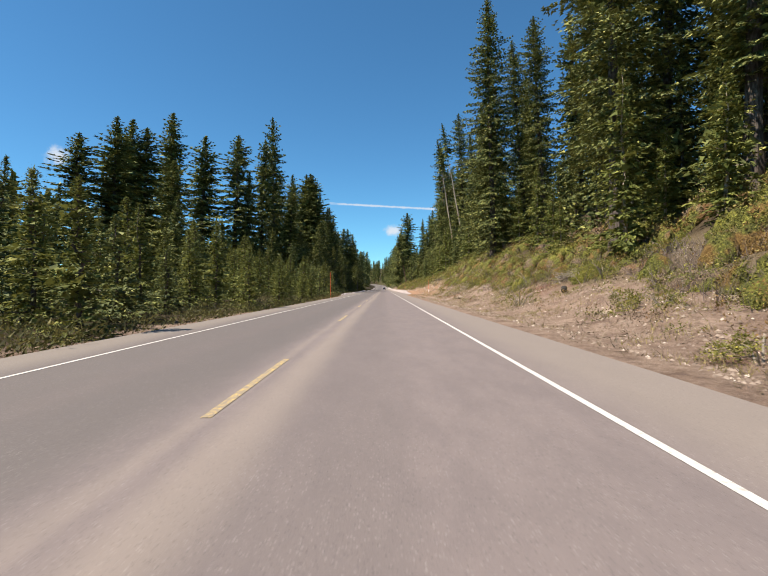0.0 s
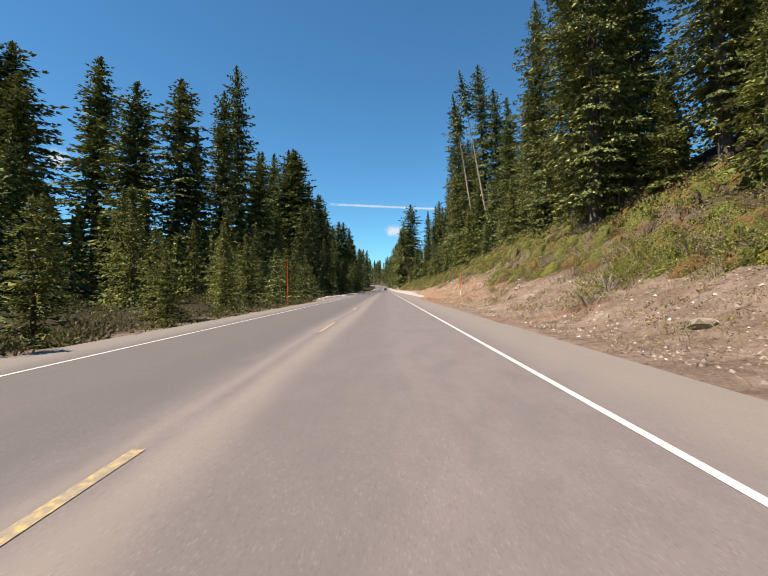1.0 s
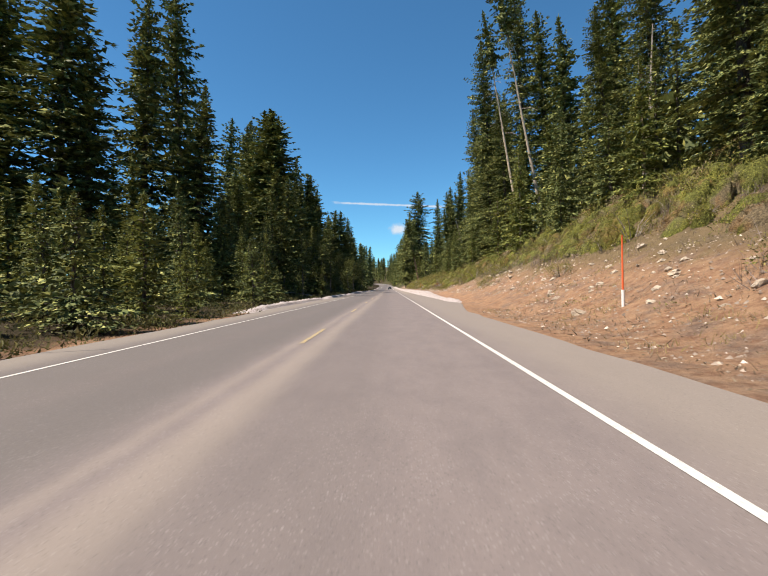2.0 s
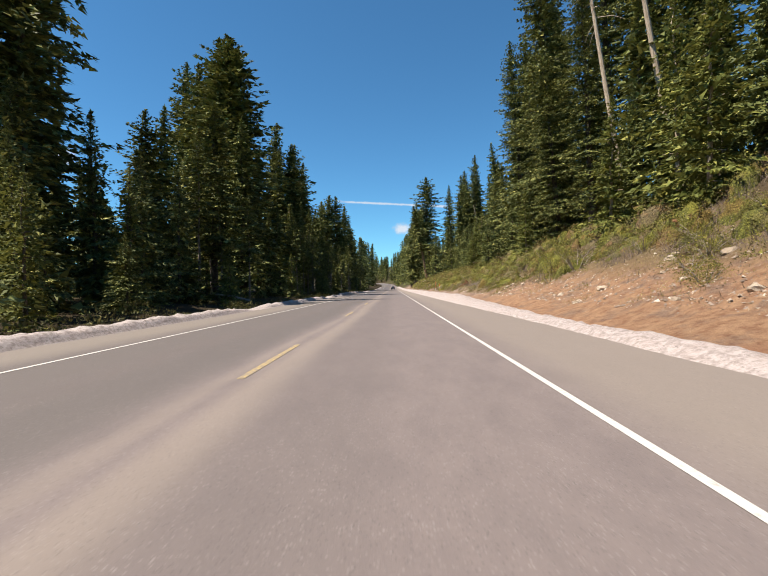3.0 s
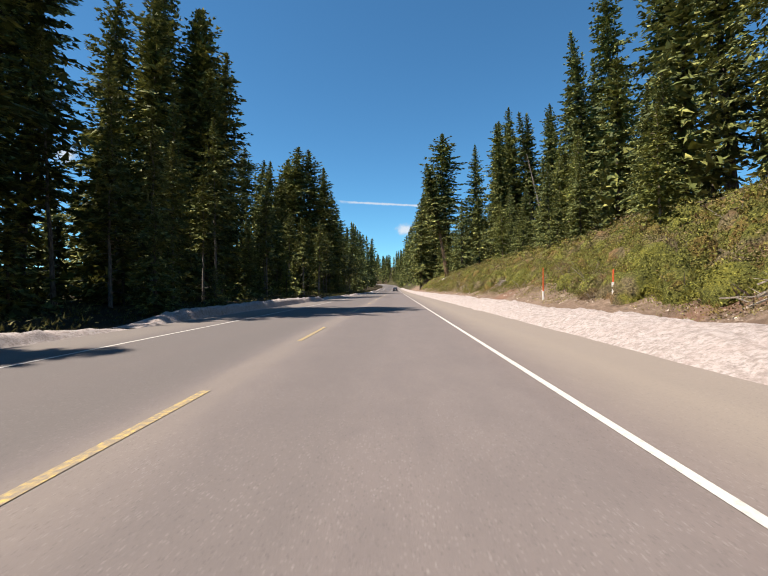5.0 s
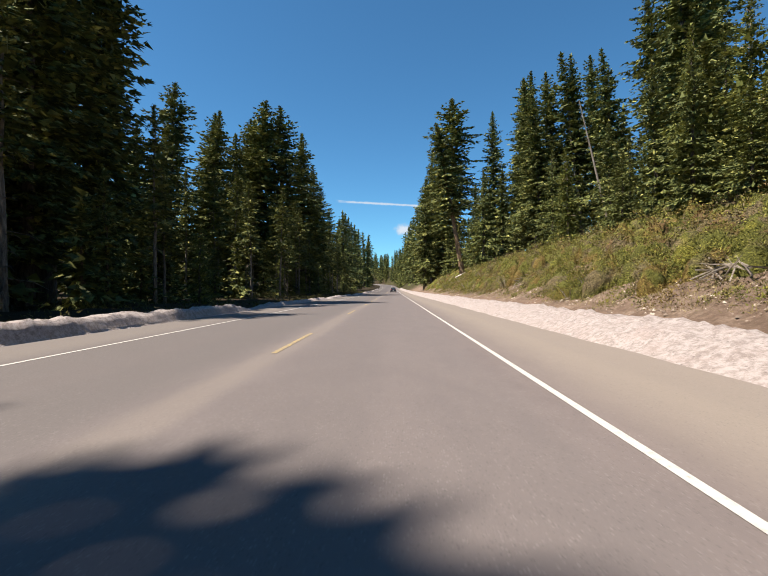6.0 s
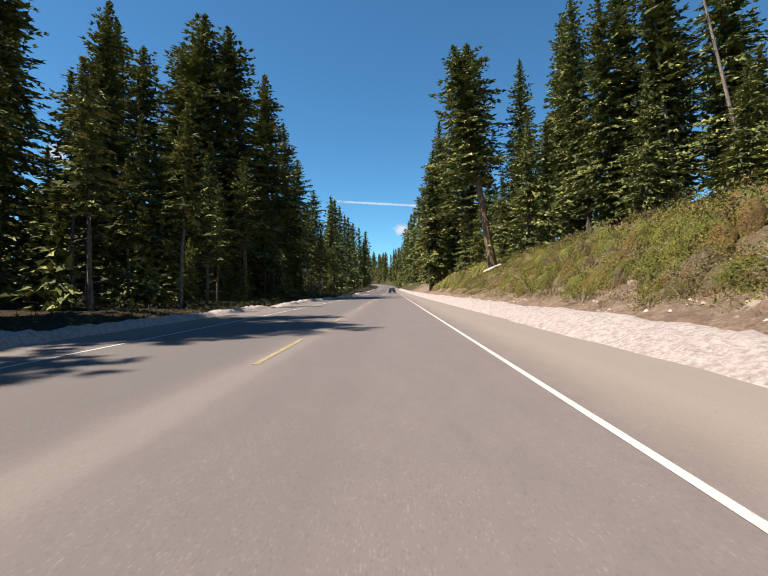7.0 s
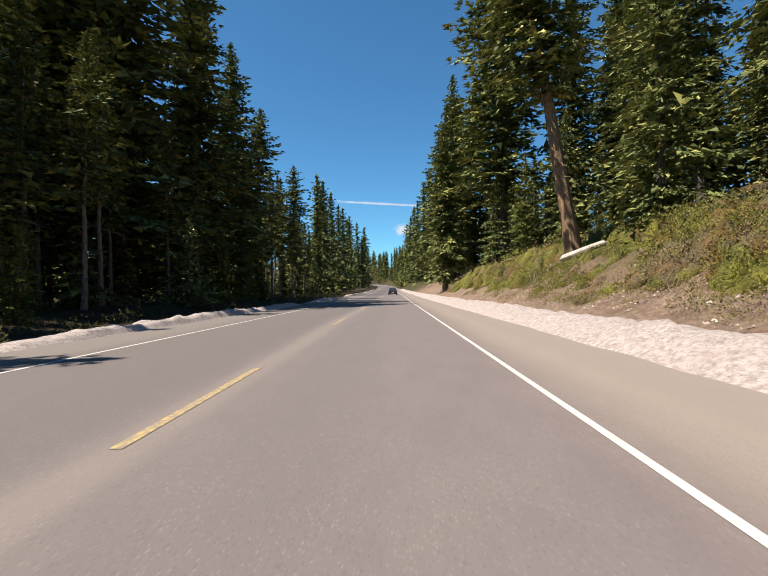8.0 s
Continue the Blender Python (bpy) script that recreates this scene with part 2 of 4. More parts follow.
def make_grit():
    m = Nodes("gravel")
    c = m.mix(m.island(), (0.13, 0.095, 0.072), (0.34, 0.27, 0.21))
    return m.finish(m.mix(m.step(m.island(), 0.8, 1.0), c, (0.52, 0.45, 0.37)), 0.95)


GRIT = make_grit()
ASPHALT, SOIL, SNOW = make_asphalt(), make_ground(), make_snow()
WHITE_PAINT, YELLOW_PAINT = make_paint("white_road_paint", (0.5, 0.475, 0.44), 0.3), make_paint("yellow_road_paint", (0.6, 0.42, 0.105), 0.5)
STONE = make_stone("tan_stone", (0.18, 0.13, 0.085), (0.4, 0.33, 0.25))
ORANGE, WHITE_PLASTIC = plain("orange_plastic", (0.75, 0.13, 0.04)), plain("white_plastic", (0.75, 0.73, 0.7))


# ---------------------------------------------------------------- mesh helpers
def mesh_of(name, verts, faces, material, smooth=False):
    me = bpy.data.meshes.new(name)
    verts = np.asarray(verts, np.float32)
    if isinstance(faces, np.ndarray):
        k = faces.shape[1]
        me.vertices.add(len(verts)), me.loops.add(faces.size), me.polygons.add(len(faces))
        me.vertices.foreach_set("co", verts.ravel())
        me.loops.foreach_set("vertex_index", faces.astype(np.int32).ravel())
        me.polygons.foreach_set("loop_start", np.arange(0, faces.size, k, dtype=np.int32))
        me.update(calc_edges=True)
    else:
        me.from_pydata(verts.tolist(), [], faces)
    if smooth:
        me.shade_smooth()
    me.materials.append(material)
    return me


def part(name, data, material, parent, label=""):
    """One mesh object under a thing or a part, from a bmesh or a ready mesh."""
    if isinstance(data, bmesh.types.BMesh):
        me = bpy.data.meshes.new(name)
        data.to_mesh(me), data.free()
        me.materials.append(material)
        data = me
    ob = new(name, data)
    ob.parent = parent
    return tagged(ob, label)


def tube(points, radii, sides=8):
    """A tapered tube along points: vertices and quads."""
    pts = [Vector(p) for p in points]
    verts, faces = [], []
    for i, p in enumerate(pts):
        d = (pts[min(i + 1, len(pts) - 1)] - pts[max(i - 1, 0)]).normalized()
        a = d.orthogonal().normalized()
        b = d.cross(a)
        for k in range(sides):
            w = 2 * math.pi * k / sides
            verts.append(p + radii[i] * (math.cos(w) * a + math.sin(w) * b))
    for i in range(len(pts) - 1):
        for k in range(sides):
            faces.append((i * sides + k, i * sides + (k + 1) % sides, (i + 1) * sides + (k + 1) % sides, (i + 1) * sides + k))
    n = len(verts)
    faces += [tuple(range(sides - 1, -1, -1)), tuple(range(n - sides, n))]
    return verts, faces


def joined(pieces):
    verts, faces = [], []
    for v, f in pieces:
        k = len(verts)
        verts += list(v)
        faces += [tuple(i + k for i in face) for face in f]
    return verts, faces


# ---------------------------------------------------------------- lie of the land
def road_z(y):
    return 4.2 * (max(0.0, min(y, 640) - 230) / 320) ** 2


def road_x(y):
    return -4.5 * (max(0.0, y - 250) / 300) ** 2 - 0.0012 * max(0.0, y - 540) ** 2


RIGHT = ((5.6, -0.02), (6.2, -0.02), (6.9, -0.02), (7.6, 0.18), (8.4, 0.5), (10, 1.3), (13, 3.0), (17, 6.0), (24, 10.6), (30, 13.5), (60, 22), (140, 30), (900, 60))
RIGHT_FAR = ((5.6, -0.02), (6.2, -0.02), (6.9, -0.02), (7.6, 0.1), (8.4, 0.35), (10.5, 1.3), (12.5, 2.9), (17, 4.3), (24, 6.6), (30, 9), (60, 17), (140, 25), (900, 55))
STEEP = ((-100, 0.72), (45, 0.72), (62, 0.95), (95, 0.9), (130, 0.74), (175, 0.66), (215, 0.6), (900, 0.6))      # how steep the east bank is along the road
LEFT = ((5.0, -0.06), (5.6, -0.12), (7, -0.25), (11, 0.1), (30, 0.3), (90, 1.5), (900, 40))


def profile(table, d):
    for (a, p), (b, q) in zip(table, table[1:]):
        if d <= b:
            u = max(0.0, (d - a) / (b - a))
            return p + (q - p) * u
    return table[-1][1]


def bank(d, y):
    """Height of the east bank over the road, d metres from the centre line."""
    u = min(1, max(0, (y - 165) / 40))
    near = profile(RIGHT, d)
    near = near * profile(STEEP, y) if near > 0 else near
    return near * (1 - u) + profile(RIGHT_FAR, d) * u


def ground(x, y):
    d = x - road_x(y)
    if d > 0:
        g = bank(d, y)
        rough = min(1, max(0, (d - 6) / 3))
    else:
        g = profile(LEFT, -d)
        rough = min(1, max(0, (-d - 6) / 4))
    if -5.5 < d < 5.3:
        g -= 0.1
    n = noise.fractal(Vector((x * 0.22, y * 0.22, 0)), 1.0, 2.0, 4)
    m = noise.noise(Vector((x * 0.05, y * 0.05, 7)))
    fine = noise.noise(Vector((x * 1.1, y * 0.9, 11))) * 0.15 + noise.noise(Vector((x * 2.3, y * 2.0, 13))) * 0.09 if abs(d) < 20 else 0
    return g + road_z(y) + rough * (0.28 * n + fine + 0.5 * m * min(1, abs(d) / 20))


def spaced(a, b, fine, grow, mid):
    """Steps from a to b, fine near mid and growing away from it."""
    out, s = [mid], fine
    while out[-1] < b:
        out.append(out[-1] + s)
        s = min(s * grow, 60)
    s, low = fine, mid
    while low > a:
        low -= s
        s = min(s * grow, 60)
        out.insert(0, low)
    return out


xs = sorted(set([round(v, 3) for v in spaced(5.6, 900, 0.34, 1.045, 5.6)] + [round(-v, 3) for v in spaced(5.0, 900, 0.7, 1.08, 5.0)] + [-4.0, 0.0, 4.0]))
ys = [-140 + 10 * i for i in range(13)] + [-10 + 0.75 * i for i in range(360)] + [260 + 4 * i for i in range(60)] + [500 + 25 * i for i in range(45)]
gv = [(x + road_x(y), y, ground(x + road_x(y), y)) for y in ys for x in xs]
w = len(xs)
gf = np.array([(j * w + i, j * w + i + 1, (j + 1) * w + i + 1, (j + 1) * w + i) for j in range(len(ys) - 1) for i in range(w - 1)])
tagged(new("ground", mesh_of("ground", gv, gf, SOIL, True)), "tan and rust-coloured bank soil, forest floor with painted-in tree shade", "ground", kind="structure")


# ---------------------------------------------------------------- road
def strip(x0, x1, y0, y1, lift, step=4.0, thick=0.0):
    n = max(1, int((y1 - y0) / step))
    verts, faces = [], []
    for i in range(n + 1):
        y = y0 + (y1 - y0) * i / n
        for x, dz in ((x0, -thick), (x0, 0), (x1, 0), (x1, -thick)) if thick else ((x0, 0), (x1, 0)):
            verts.append((x + road_x(y), y, road_z(y) + lift + dz))
    k = 4 if thick else 2
    for i in range(n):
        for j in range(k - 1):
            a = i * k + j
            faces.append((a, a + 1, a + k + 1, a + k))
    return verts, faces


EDGE_R, EDGE_L = 5.3, -5.15


def make_road():
    verts, faces, n = [], [], 700
    cols = (EDGE_L - 0.25, EDGE_L, -4.2, -3.0, -1.5, 0, 1.5, 3.0, 4.4, EDGE_R, EDGE_R + 0.25)
    for i in range(n + 1):
        y = -140 + 1240 * (i / n) ** 1.6 if i else -140
        rag = 0.12 * noise.noise(Vector((0, y * 0.8, 3)))
        for k, x in enumerate(cols):
            end = k in (0, len(cols) - 1)
            side = rag if k in (0, 1) else -rag if k >= len(cols) - 2 else 0
            side += min(1, max(0, (y - 76) / 10)) * (1.35 if k >= len(cols) - 2 else -0.35 if k < 2 else 0)
            verts.append((x + side + road_x(y), y, road_z(y) - (0.09 if end else 0)))
    c = len(cols)
    for i in range(n):
        for k in range(c - 1):
            faces.append((i * c + k, i * c + k + 1, (i + 1) * c + k + 1, (i + 1) * c + k))
    tagged(new("road", mesh_of("road", verts, faces, ASPHALT)), "worn grey asphalt highway with dusty tan shoulders", "road", kind="structure")


make_road()
for x, side in ((3.66, "right"), (-3.58, "left")):
    v, f = strip(x - 0.041, x + 0.041, -130, 1050, 0.005)
    tagged(new("edge_line", mesh_of("edge_line", v, f, WHITE_PAINT)), "solid white painted edge line on the asphalt", "road marking", kind="structure")
DASH_ENDS = [6.7 + 12.19 * k + (0.7 if k > 4 else 0) for k in range(-6, 12)] + [149.5, 161.1, 172, 184, 194.6, 202.8, 213.9] + [225.6 + 12.19 * k for k in range(30)]
for y in DASH_ENDS:
    v, f = strip(-0.05, 0.05, y - 3.4, y, 0.005, 1.0)
    tagged(new("centre_dash", mesh_of("centre_dash", v, f, YELLOW_PAINT)), "worn yellow centre line dash on the asphalt", "road marking", "centre line dashes", "structure")


# ---------------------------------------------------------------- snow banks
def snow_bank(x, width, height, y0, y1, seed):
    rows, cols = int((y1 - y0) / (0.26 if y0 < 230 else 0.5)), 14
    verts, faces = [], []
    for i in range(rows + 1):
        y = y0 + (y1 - y0) * i / rows
        grown = min(1, max(0, (y - 100) / 22))
        ends = min(1, i / 14, (rows - i) / 14) ** 0.7 * (0.62 + 0.38 * grown if x > 0 else 1)
        k = 0.97 + (0.22 if x > 0 else 0.12) * noise.noise(Vector((seed, y * 0.16, 0))) + (0.22 if x > 0 else 0.14) * noise.noise(Vector((seed, y * 0.7, 5)))
        broad = width * (0.56 + 0.44 * grown) if x > 0 else width
        for j in range(cols + 1):
            u = j / cols
            px = x + broad * (u - 0.5) * (0.9 + 0.15 * k) + 0.12 * noise.noise(Vector((seed, y * 0.5, 9))) - (0.3 * (1 - grown) if x > 0 else 0)
            bump = 0.08 * noise.noise(Vector((px * 2.2, y * 1.8, seed))) + 0.08 * noise.noise(Vector((px * 5, y * 4, seed))) + 0.05 * noise.noise(Vector((px * 9, y * 9, seed)))
            arch = (min(1, u * 2.6) * min(1, max(0, 0.88 - u) * 6.0)) ** 0.7 if x < 0 else math.sin(math.pi * u ** 1.25) ** 0.75
            z = (height * k + bump) * arch * ends - 0.05
            base = max(road_z(y) - 0.02, bank(px, y) + road_z(y) if x > 0 else -9)
            verts.append((px + road_x(y), y, base + z + (0.05 * arch * ends - 0.1 * (1 - ends) if x > 0 else 0)))
    for i in range(rows):
        for j in range(cols):
            a = i * (cols + 1) + j
            faces.append((a, a + 1, a + cols + 2, a + cols + 1))
    me = mesh_of("snow_bank", verts, faces, SNOW, True)
    tagged(new("snow_bank", me), "ploughed bank of old dirty snow along the shoulder", "snow bank", "roadside snow banks")


for y0, y1, h in ((80, 109, 0.36), (109.5, 137, 0.36), (137.5, 150, 0.36), (150.5, 186, 0.62), (186.5, 215, 0.32), (215.5, 246, 0.34), (250, 274, 0.4), (280, 330, 0.45), (336, 420, 0.4)):
    snow_bank(-6.2, 1.35, h * 0.74, y0, y1, y0)
for y0, y1, h in ((85, 300, 0.47), (301, 420, 0.45)):
    snow_bank(6.9, 2.05, h * 0.84, y0, y1, y0 + 300)


# ---------------------------------------------------------------- trees
def blades(rng, origin, along, length, width):
    """Narrow pointed leaves, a triangle each."""
    up = rng.normal(0, 1.0, origin.shape) + (0, 0, 1.0)
    side = np.cross(along, up)
    side /= np.linalg.norm(side, axis=1)[:, None] + 1e-9
    half = side * (width * 0.5)[:, None]
    verts = np.stack((origin - half, origin + half, origin + along * length[:, None]), 1).reshape(-1, 3)
    return verts, np.arange(len(verts)).reshape(-1, 3)


def crown(seed, h, base, rad, step=0.75, per=6, spray=0.5, apart=0.34, each=5, power=0.7, ragged=0.25, droop=0.75, bare=0.05, taper=0.3):
    """The crown of a conifer: whorls of drooping boughs, each a flat frond of short narrow sprays. Vertices, triangles and the boughs' lines."""
    rng = np.random.default_rng(seed)
    spots, outs, slopes, reach, boughs, heart = [], [], [], [], [], []
    phase = rng.uniform(0, 9, 4)
    z = base
    while z < h - 0.6 * spray:
        u = (z - base) / (h - base)
        env = rad * ((1 - u) ** power) * min(1, 0.55 + u * 3.5)
        env *= (1 + 0.18 * math.sin(z * 1.1 + phase[0]) * (1 - u) + 0.12 * math.sin(z * 2.7 + phase[1])) * rng.uniform(0.8, 1.15)
        env = min(env, taper * (h - z))
        turn = rng.uniform(0, 6.283)
        for k in range(per):
            az = turn + 6.283 * k / per + rng.normal(0, 0.25)
            lop = 1 + 0.18 * math.sin(az * 2 + phase[2] + z * 0.25) + 0.13 * math.sin(az * 3 + phase[3] - z * 0.6)
            length = max(0.35 * spray, env * lop * rng.uniform(1 - ragged * 1.4, 1 + ragged * 0.6))
            rise, sag = 0.3 * u + 0.6 * u ** 4 - 0.05 * (1 - u) + rng.normal(0, 0.1), droop * (1.1 - 0.55 * u) * rng.uniform(0.7, 1.3)
            zz = z + rng.uniform(-0.3, 0.3) * step
            boughs.append((zz, az, length, rise))
            c, sn = math.cos(az), math.sin(az)
            heart += [(c * q * length, sn * q * length, zz + length * (rise * q - sag * q * q * 0.5), min(spray * 2.0, 0.5 * length)) for q in (0.2, 0.5)]
            if rng.random() < bare:
                continue
            n = max(2, int(length * 0.78 / apart + rng.random()))
            t = np.linspace(0.24, 1.0, n) + rng.normal(0, 0.02, n)
            fan = (0.1 + 0.2 * length * np.sin(np.pi * np.clip(t * 0.82 + 0.08, 0, 1))) * rng.uniform(0.7, 1.2)
            t, fan = np.repeat(t, each), np.repeat(fan, each)
            side = rng.uniform(-1, 1, len(t)) * fan
            drop = zz + length * (rise * t - sag * t * t * 0.5 + 0.2 * sag * t ** 4) - 0.3 * np.abs(side) + rng.normal(0, 0.05, len(t))
            spots.append(np.stack((c * t * length - sn * side, sn * t * length + c * side, drop), 1))
            outs.append(np.stack((np.full(len(t), az), 0.9 * side / (fan + 0.05)), 1))
            slopes.append(rise - sag * t + 0.8 * sag * t ** 3)
            reach.append(min(1.05, 0.42 + 0.3 * length) * (1.15 - 0.3 * t))
        z += step * rng.uniform(0.75, 1.25) * (1.0 - 0.5 * u)
    o, outs, slopes, reach = (np.concatenate(v) for v in (spots, outs, slopes, reach))
    m = len(o)
    size = spray * reach * rng.uniform(0.7, 1.3, m)
    way = outs[:, 0] + outs[:, 1] + rng.normal(0, 0.35, m)
    d = np.stack((np.cos(way), np.sin(way), slopes * 0.7 + rng.normal(-0.22, 0.28, m)), 1)
    face = np.stack((np.cos(outs[:, 0]) * 0.35, np.sin(outs[:, 0]) * 0.35, np.full(m, 0.8)), 1) + rng.normal(0, 0.5, (m, 3))
    heart = np.array(heart)
    k = len(heart)
    o, size = np.concatenate((o, heart[:, :3] + rng.normal(0, 0.12, (k, 3)))), np.concatenate((size, heart[:, 3] * rng.uniform(0.6, 1.1, k)))
    d, face = np.concatenate((d, rng.normal(0, 1, (k, 3)))), np.concatenate((face, rng.normal(0, 1, (k, 3))))
    tip = np.arange(6)
    o = np.concatenate((o, np.stack((tip * 0, tip * 0, h - spray * (1.9 - 0.35 * tip)), 1)))
    d = np.concatenate((d, rng.normal(0, 0.4, (6, 3)) + (0, 0, 1.0)))
    face, size = np.concatenate((face, rng.normal(0, 1, (6, 3)))), np.concatenate((size, np.full(6, spray)))
    d /= np.linalg.norm(d, axis=1)[:, None]
    half = np.cross(face, d)
    half *= (size * rng.uniform(0.2, 0.36, len(size)) / (np.linalg.norm(half, axis=1) + 1e-9))[:, None]
    o = o - d * (size * 0.35)[:, None]
    verts = np.stack((o - half, o + half, o + d * size[:, None]), 1).reshape(-1, 3)
    return verts, np.arange(len(verts)).reshape(-1, 3), boughs


def trunk_mesh(seed, h, radius, bark_mat, boughs, dead=(0, 0), sides=8):
    """Tapered trunk with a few bough stubs and dead lower limbs."""
    rng = random.Random(seed)
    n = 10
    pts = [(rng.uniform(-0.06, 0.06) * i / n * 3, rng.uniform(-0.06, 0.06) * i / n * 3, h * i / n * 0.985 - (0.5 if i == 0 else 0)) for i in range(n + 1)]
    radii = [radius * (1.35 if i == 0 else 1.05 - 0.98 * i / n) for i in range(n + 1)]
    pieces = [tube(pts, radii, sides)]
    for zz, az, length, rise in boughs[:: max(1, len(boughs) // 24)]:
        out = Vector((math.cos(az), math.sin(az), 0))
        a = Vector((0, 0, zz))
        pieces.append(tube((a, a + out * length * 0.5 + Vector((0, 0, length * 0.5 * (rise - 0.1)))), (0.05, 0.015), 3))
    lo, hi = dead
    for i in range(int((hi - lo) * 2.2)):
        zz, az = rng.uniform(lo, hi), rng.uniform(0, 6.3)
        out = Vector((math.cos(az), math.sin(az), rng.uniform(-0.5, 0.15)))
        a = Vector((0, 0, zz))
        ln = rng.uniform(0.5, 2.2)
        m = a + out * ln * 0.6
        pieces.append(tube((a, m, m + out * ln * 0.4 + Vector((0, 0, -0.2 * ln))), (0.04, 0.025, 0.008), 3))
    v, f = joined(pieces)
    return mesh_of("trunk", v, f, bark_mat)


KINDS = {}
DENSE = dict(step=0.78, per=7, spray=0.56, apart=0.34, each=5)
FINE = dict(step=0.6, per=7, spray=0.3, apart=0.25, each=8)


def kind(name, seed, h, base, rad, leaf, bark_mat, radius, dead=(0, 0), **more):
    v, f, boughs = crown(seed, h, base, rad, **more)
    stem = np.array(tube(((0, 0, -0.4), (0, 0, h * 0.9)), (radius, radius * 0.2), 5)[0]), np.array(tube(((0, 0, 0), (0, 0, 1)), (1, 1), 5)[1][:5])
    KINDS[name] = (h, trunk_mesh(seed, h, radius, bark_mat, boughs, dead), mesh_of("crown", v, f, leaf), ((v, f), stem))


kind("fir_a", 1, 32, 2.4, 4.9, FIR, BARK, 0.42, (1, 4), taper=0.36, power=0.66, **DENSE)
kind("fir_b", 2, 34, 4.0, 4.4, FIR, BARK, 0.42, (1, 7), taper=0.46, power=0.52, ragged=0.36, bare=0.12, **DENSE)
kind("fir_c", 3, 30, 1.8, 4.6, SPRUCE, BARK, 0.4, (1, 3), power=0.72, **DENSE)
kind("fir_d", 4, 36, 8.0, 4.4, FIR, BARK, 0.46, (2, 11), taper=0.5, power=0.46, ragged=0.4, bare=0.14, **DENSE)
kind("fir_e", 5, 28, 1.2, 4.9, SPRUCE, BARK, 0.4, power=0.78, **DENSE)
kind("old_a", 21, 33, 2.0, 4.6, FIR, BARK, 0.42, (1, 5), taper=0.4, power=0.6, **FINE)
kind("old_b", 22, 35, 3.0, 4.2, FIR, BARK, 0.42, (1, 6), taper=0.46, power=0.5, ragged=0.38, bare=0.1, **FINE)
kind("old_c", 23, 32, 6.5, 4.2, FIR, BARK, 0.42, (2, 9), taper=0.46, power=0.5, ragged=0.38, bare=0.1, **FINE)
kind("pine_a", 6, 34, 26.0, 2.6, FIR, PALE_BARK, 0.25, (14, 25), power=0.5, ragged=0.45, **DENSE)
kind("pine_b", 7, 36, 15.0, 4.0, FIR, PINE_BARK, 0.5, (6, 16), taper=0.55, power=0.5, ragged=0.4, **DENSE)
kind("mid_a", 8, 14, 0.4, 3.0, SPRUCE, BARK, 0.18, power=0.8, step=0.5, per=7, spray=0.36, apart=0.27, each=4)
kind("mid_b", 9, 13, 0.4, 2.7, YOUNG, PALE_BARK, 0.14, power=0.85, step=0.5, per=7, spray=0.36, apart=0.27, each=4, bare=0.1)
kind("young_a", 10, 6, 0.1, 1.7, YOUNG, BARK, 0.08, power=0.95, step=0.34, per=7, spray=0.2, apart=0.16, each=5, droop=0.4, taper=0.45)
kind("young_b", 11, 5, 0.1, 1.7, SPRUCE, BARK, 0.08, power=1.0, step=0.32, per=7, spray=0.2, apart=0.16, each=5, droop=0.4, taper=0.5)
kind("young_c", 12, 7, 0.1, 1.8, YOUNG, BARK, 0.09, power=0.9, step=0.38, per=7, spray=0.21, apart=0.17, each=5, droop=0.5, taper=0.4)
kind("slim_a", 17, 24, 9.5, 2.5, FIR, GREY_BARK, 0.17, (1.5, 12), power=0.6, ragged=0.4, bare=0.12, step=0.75, per=6, spray=0.5, apart=0.4, each=5)
kind("slim_b", 18, 21, 6.0, 2.3, SPRUCE, GREY_BARK, 0.15, (1, 9), power=0.7, ragged=0.4, bare=0.15, step=0.75, per=6, spray=0.5, apart=0.4, each=5)
kind("far_a", 13, 30, 0.8, 4.6, FIR, BARK, 0.4, power=0.62, step=1.2, per=6, spray=1.3, apart=1.0, each=2, taper=0.36)
kind("deep_a", 16, 26, 1.0, 4.2, FIR, BARK, 0.35, power=0.7, step=2.4, per=5, spray=2.6, apart=2.0, each=2)
kind("brake_a", 19, 9, 0.1, 3.0, SPRUCE, BARK, 0.13, power=0.8, step=0.62, per=6, spray=0.46, apart=0.46, each=3)
kind("under_a", 15, 9, 0.1, 3.2, FIR, BARK, 0.15, power=0.7, step=0.8, per=6, spray=0.9, apart=0.65, each=3)
kind("far_b", 14, 32, 1.5, 4.2, SPRUCE, BARK, 0.4, power=0.57, step=1.2, per=6, spray=1.3, apart=1.0, each=2, taper=0.34, ragged=0.35)

LABELS = {
    "old": ("tall bushy dark green fir tree with clumped boughs", "tall roadside firs"),
    "fir": ("tall dark green fir tree with drooping boughs", "tall roadside firs"),
    "pine": ("tall conifer with a long bare tan trunk below its crown", "tall bare-trunked conifers"),
    "mid": ("half-grown green conifer with boughs almost to the ground", "half-grown conifers"),
    "young": ("young bright green fir sapling with low boughs", "young roadside firs"),
    "slim": ("slender conifer with a bare grey trunk at the wood's edge", "slender wood-edge conifers"),
    "far": ("distant dark green fir tree in the forest", "distant firs"),
}
turner = random.Random(5)


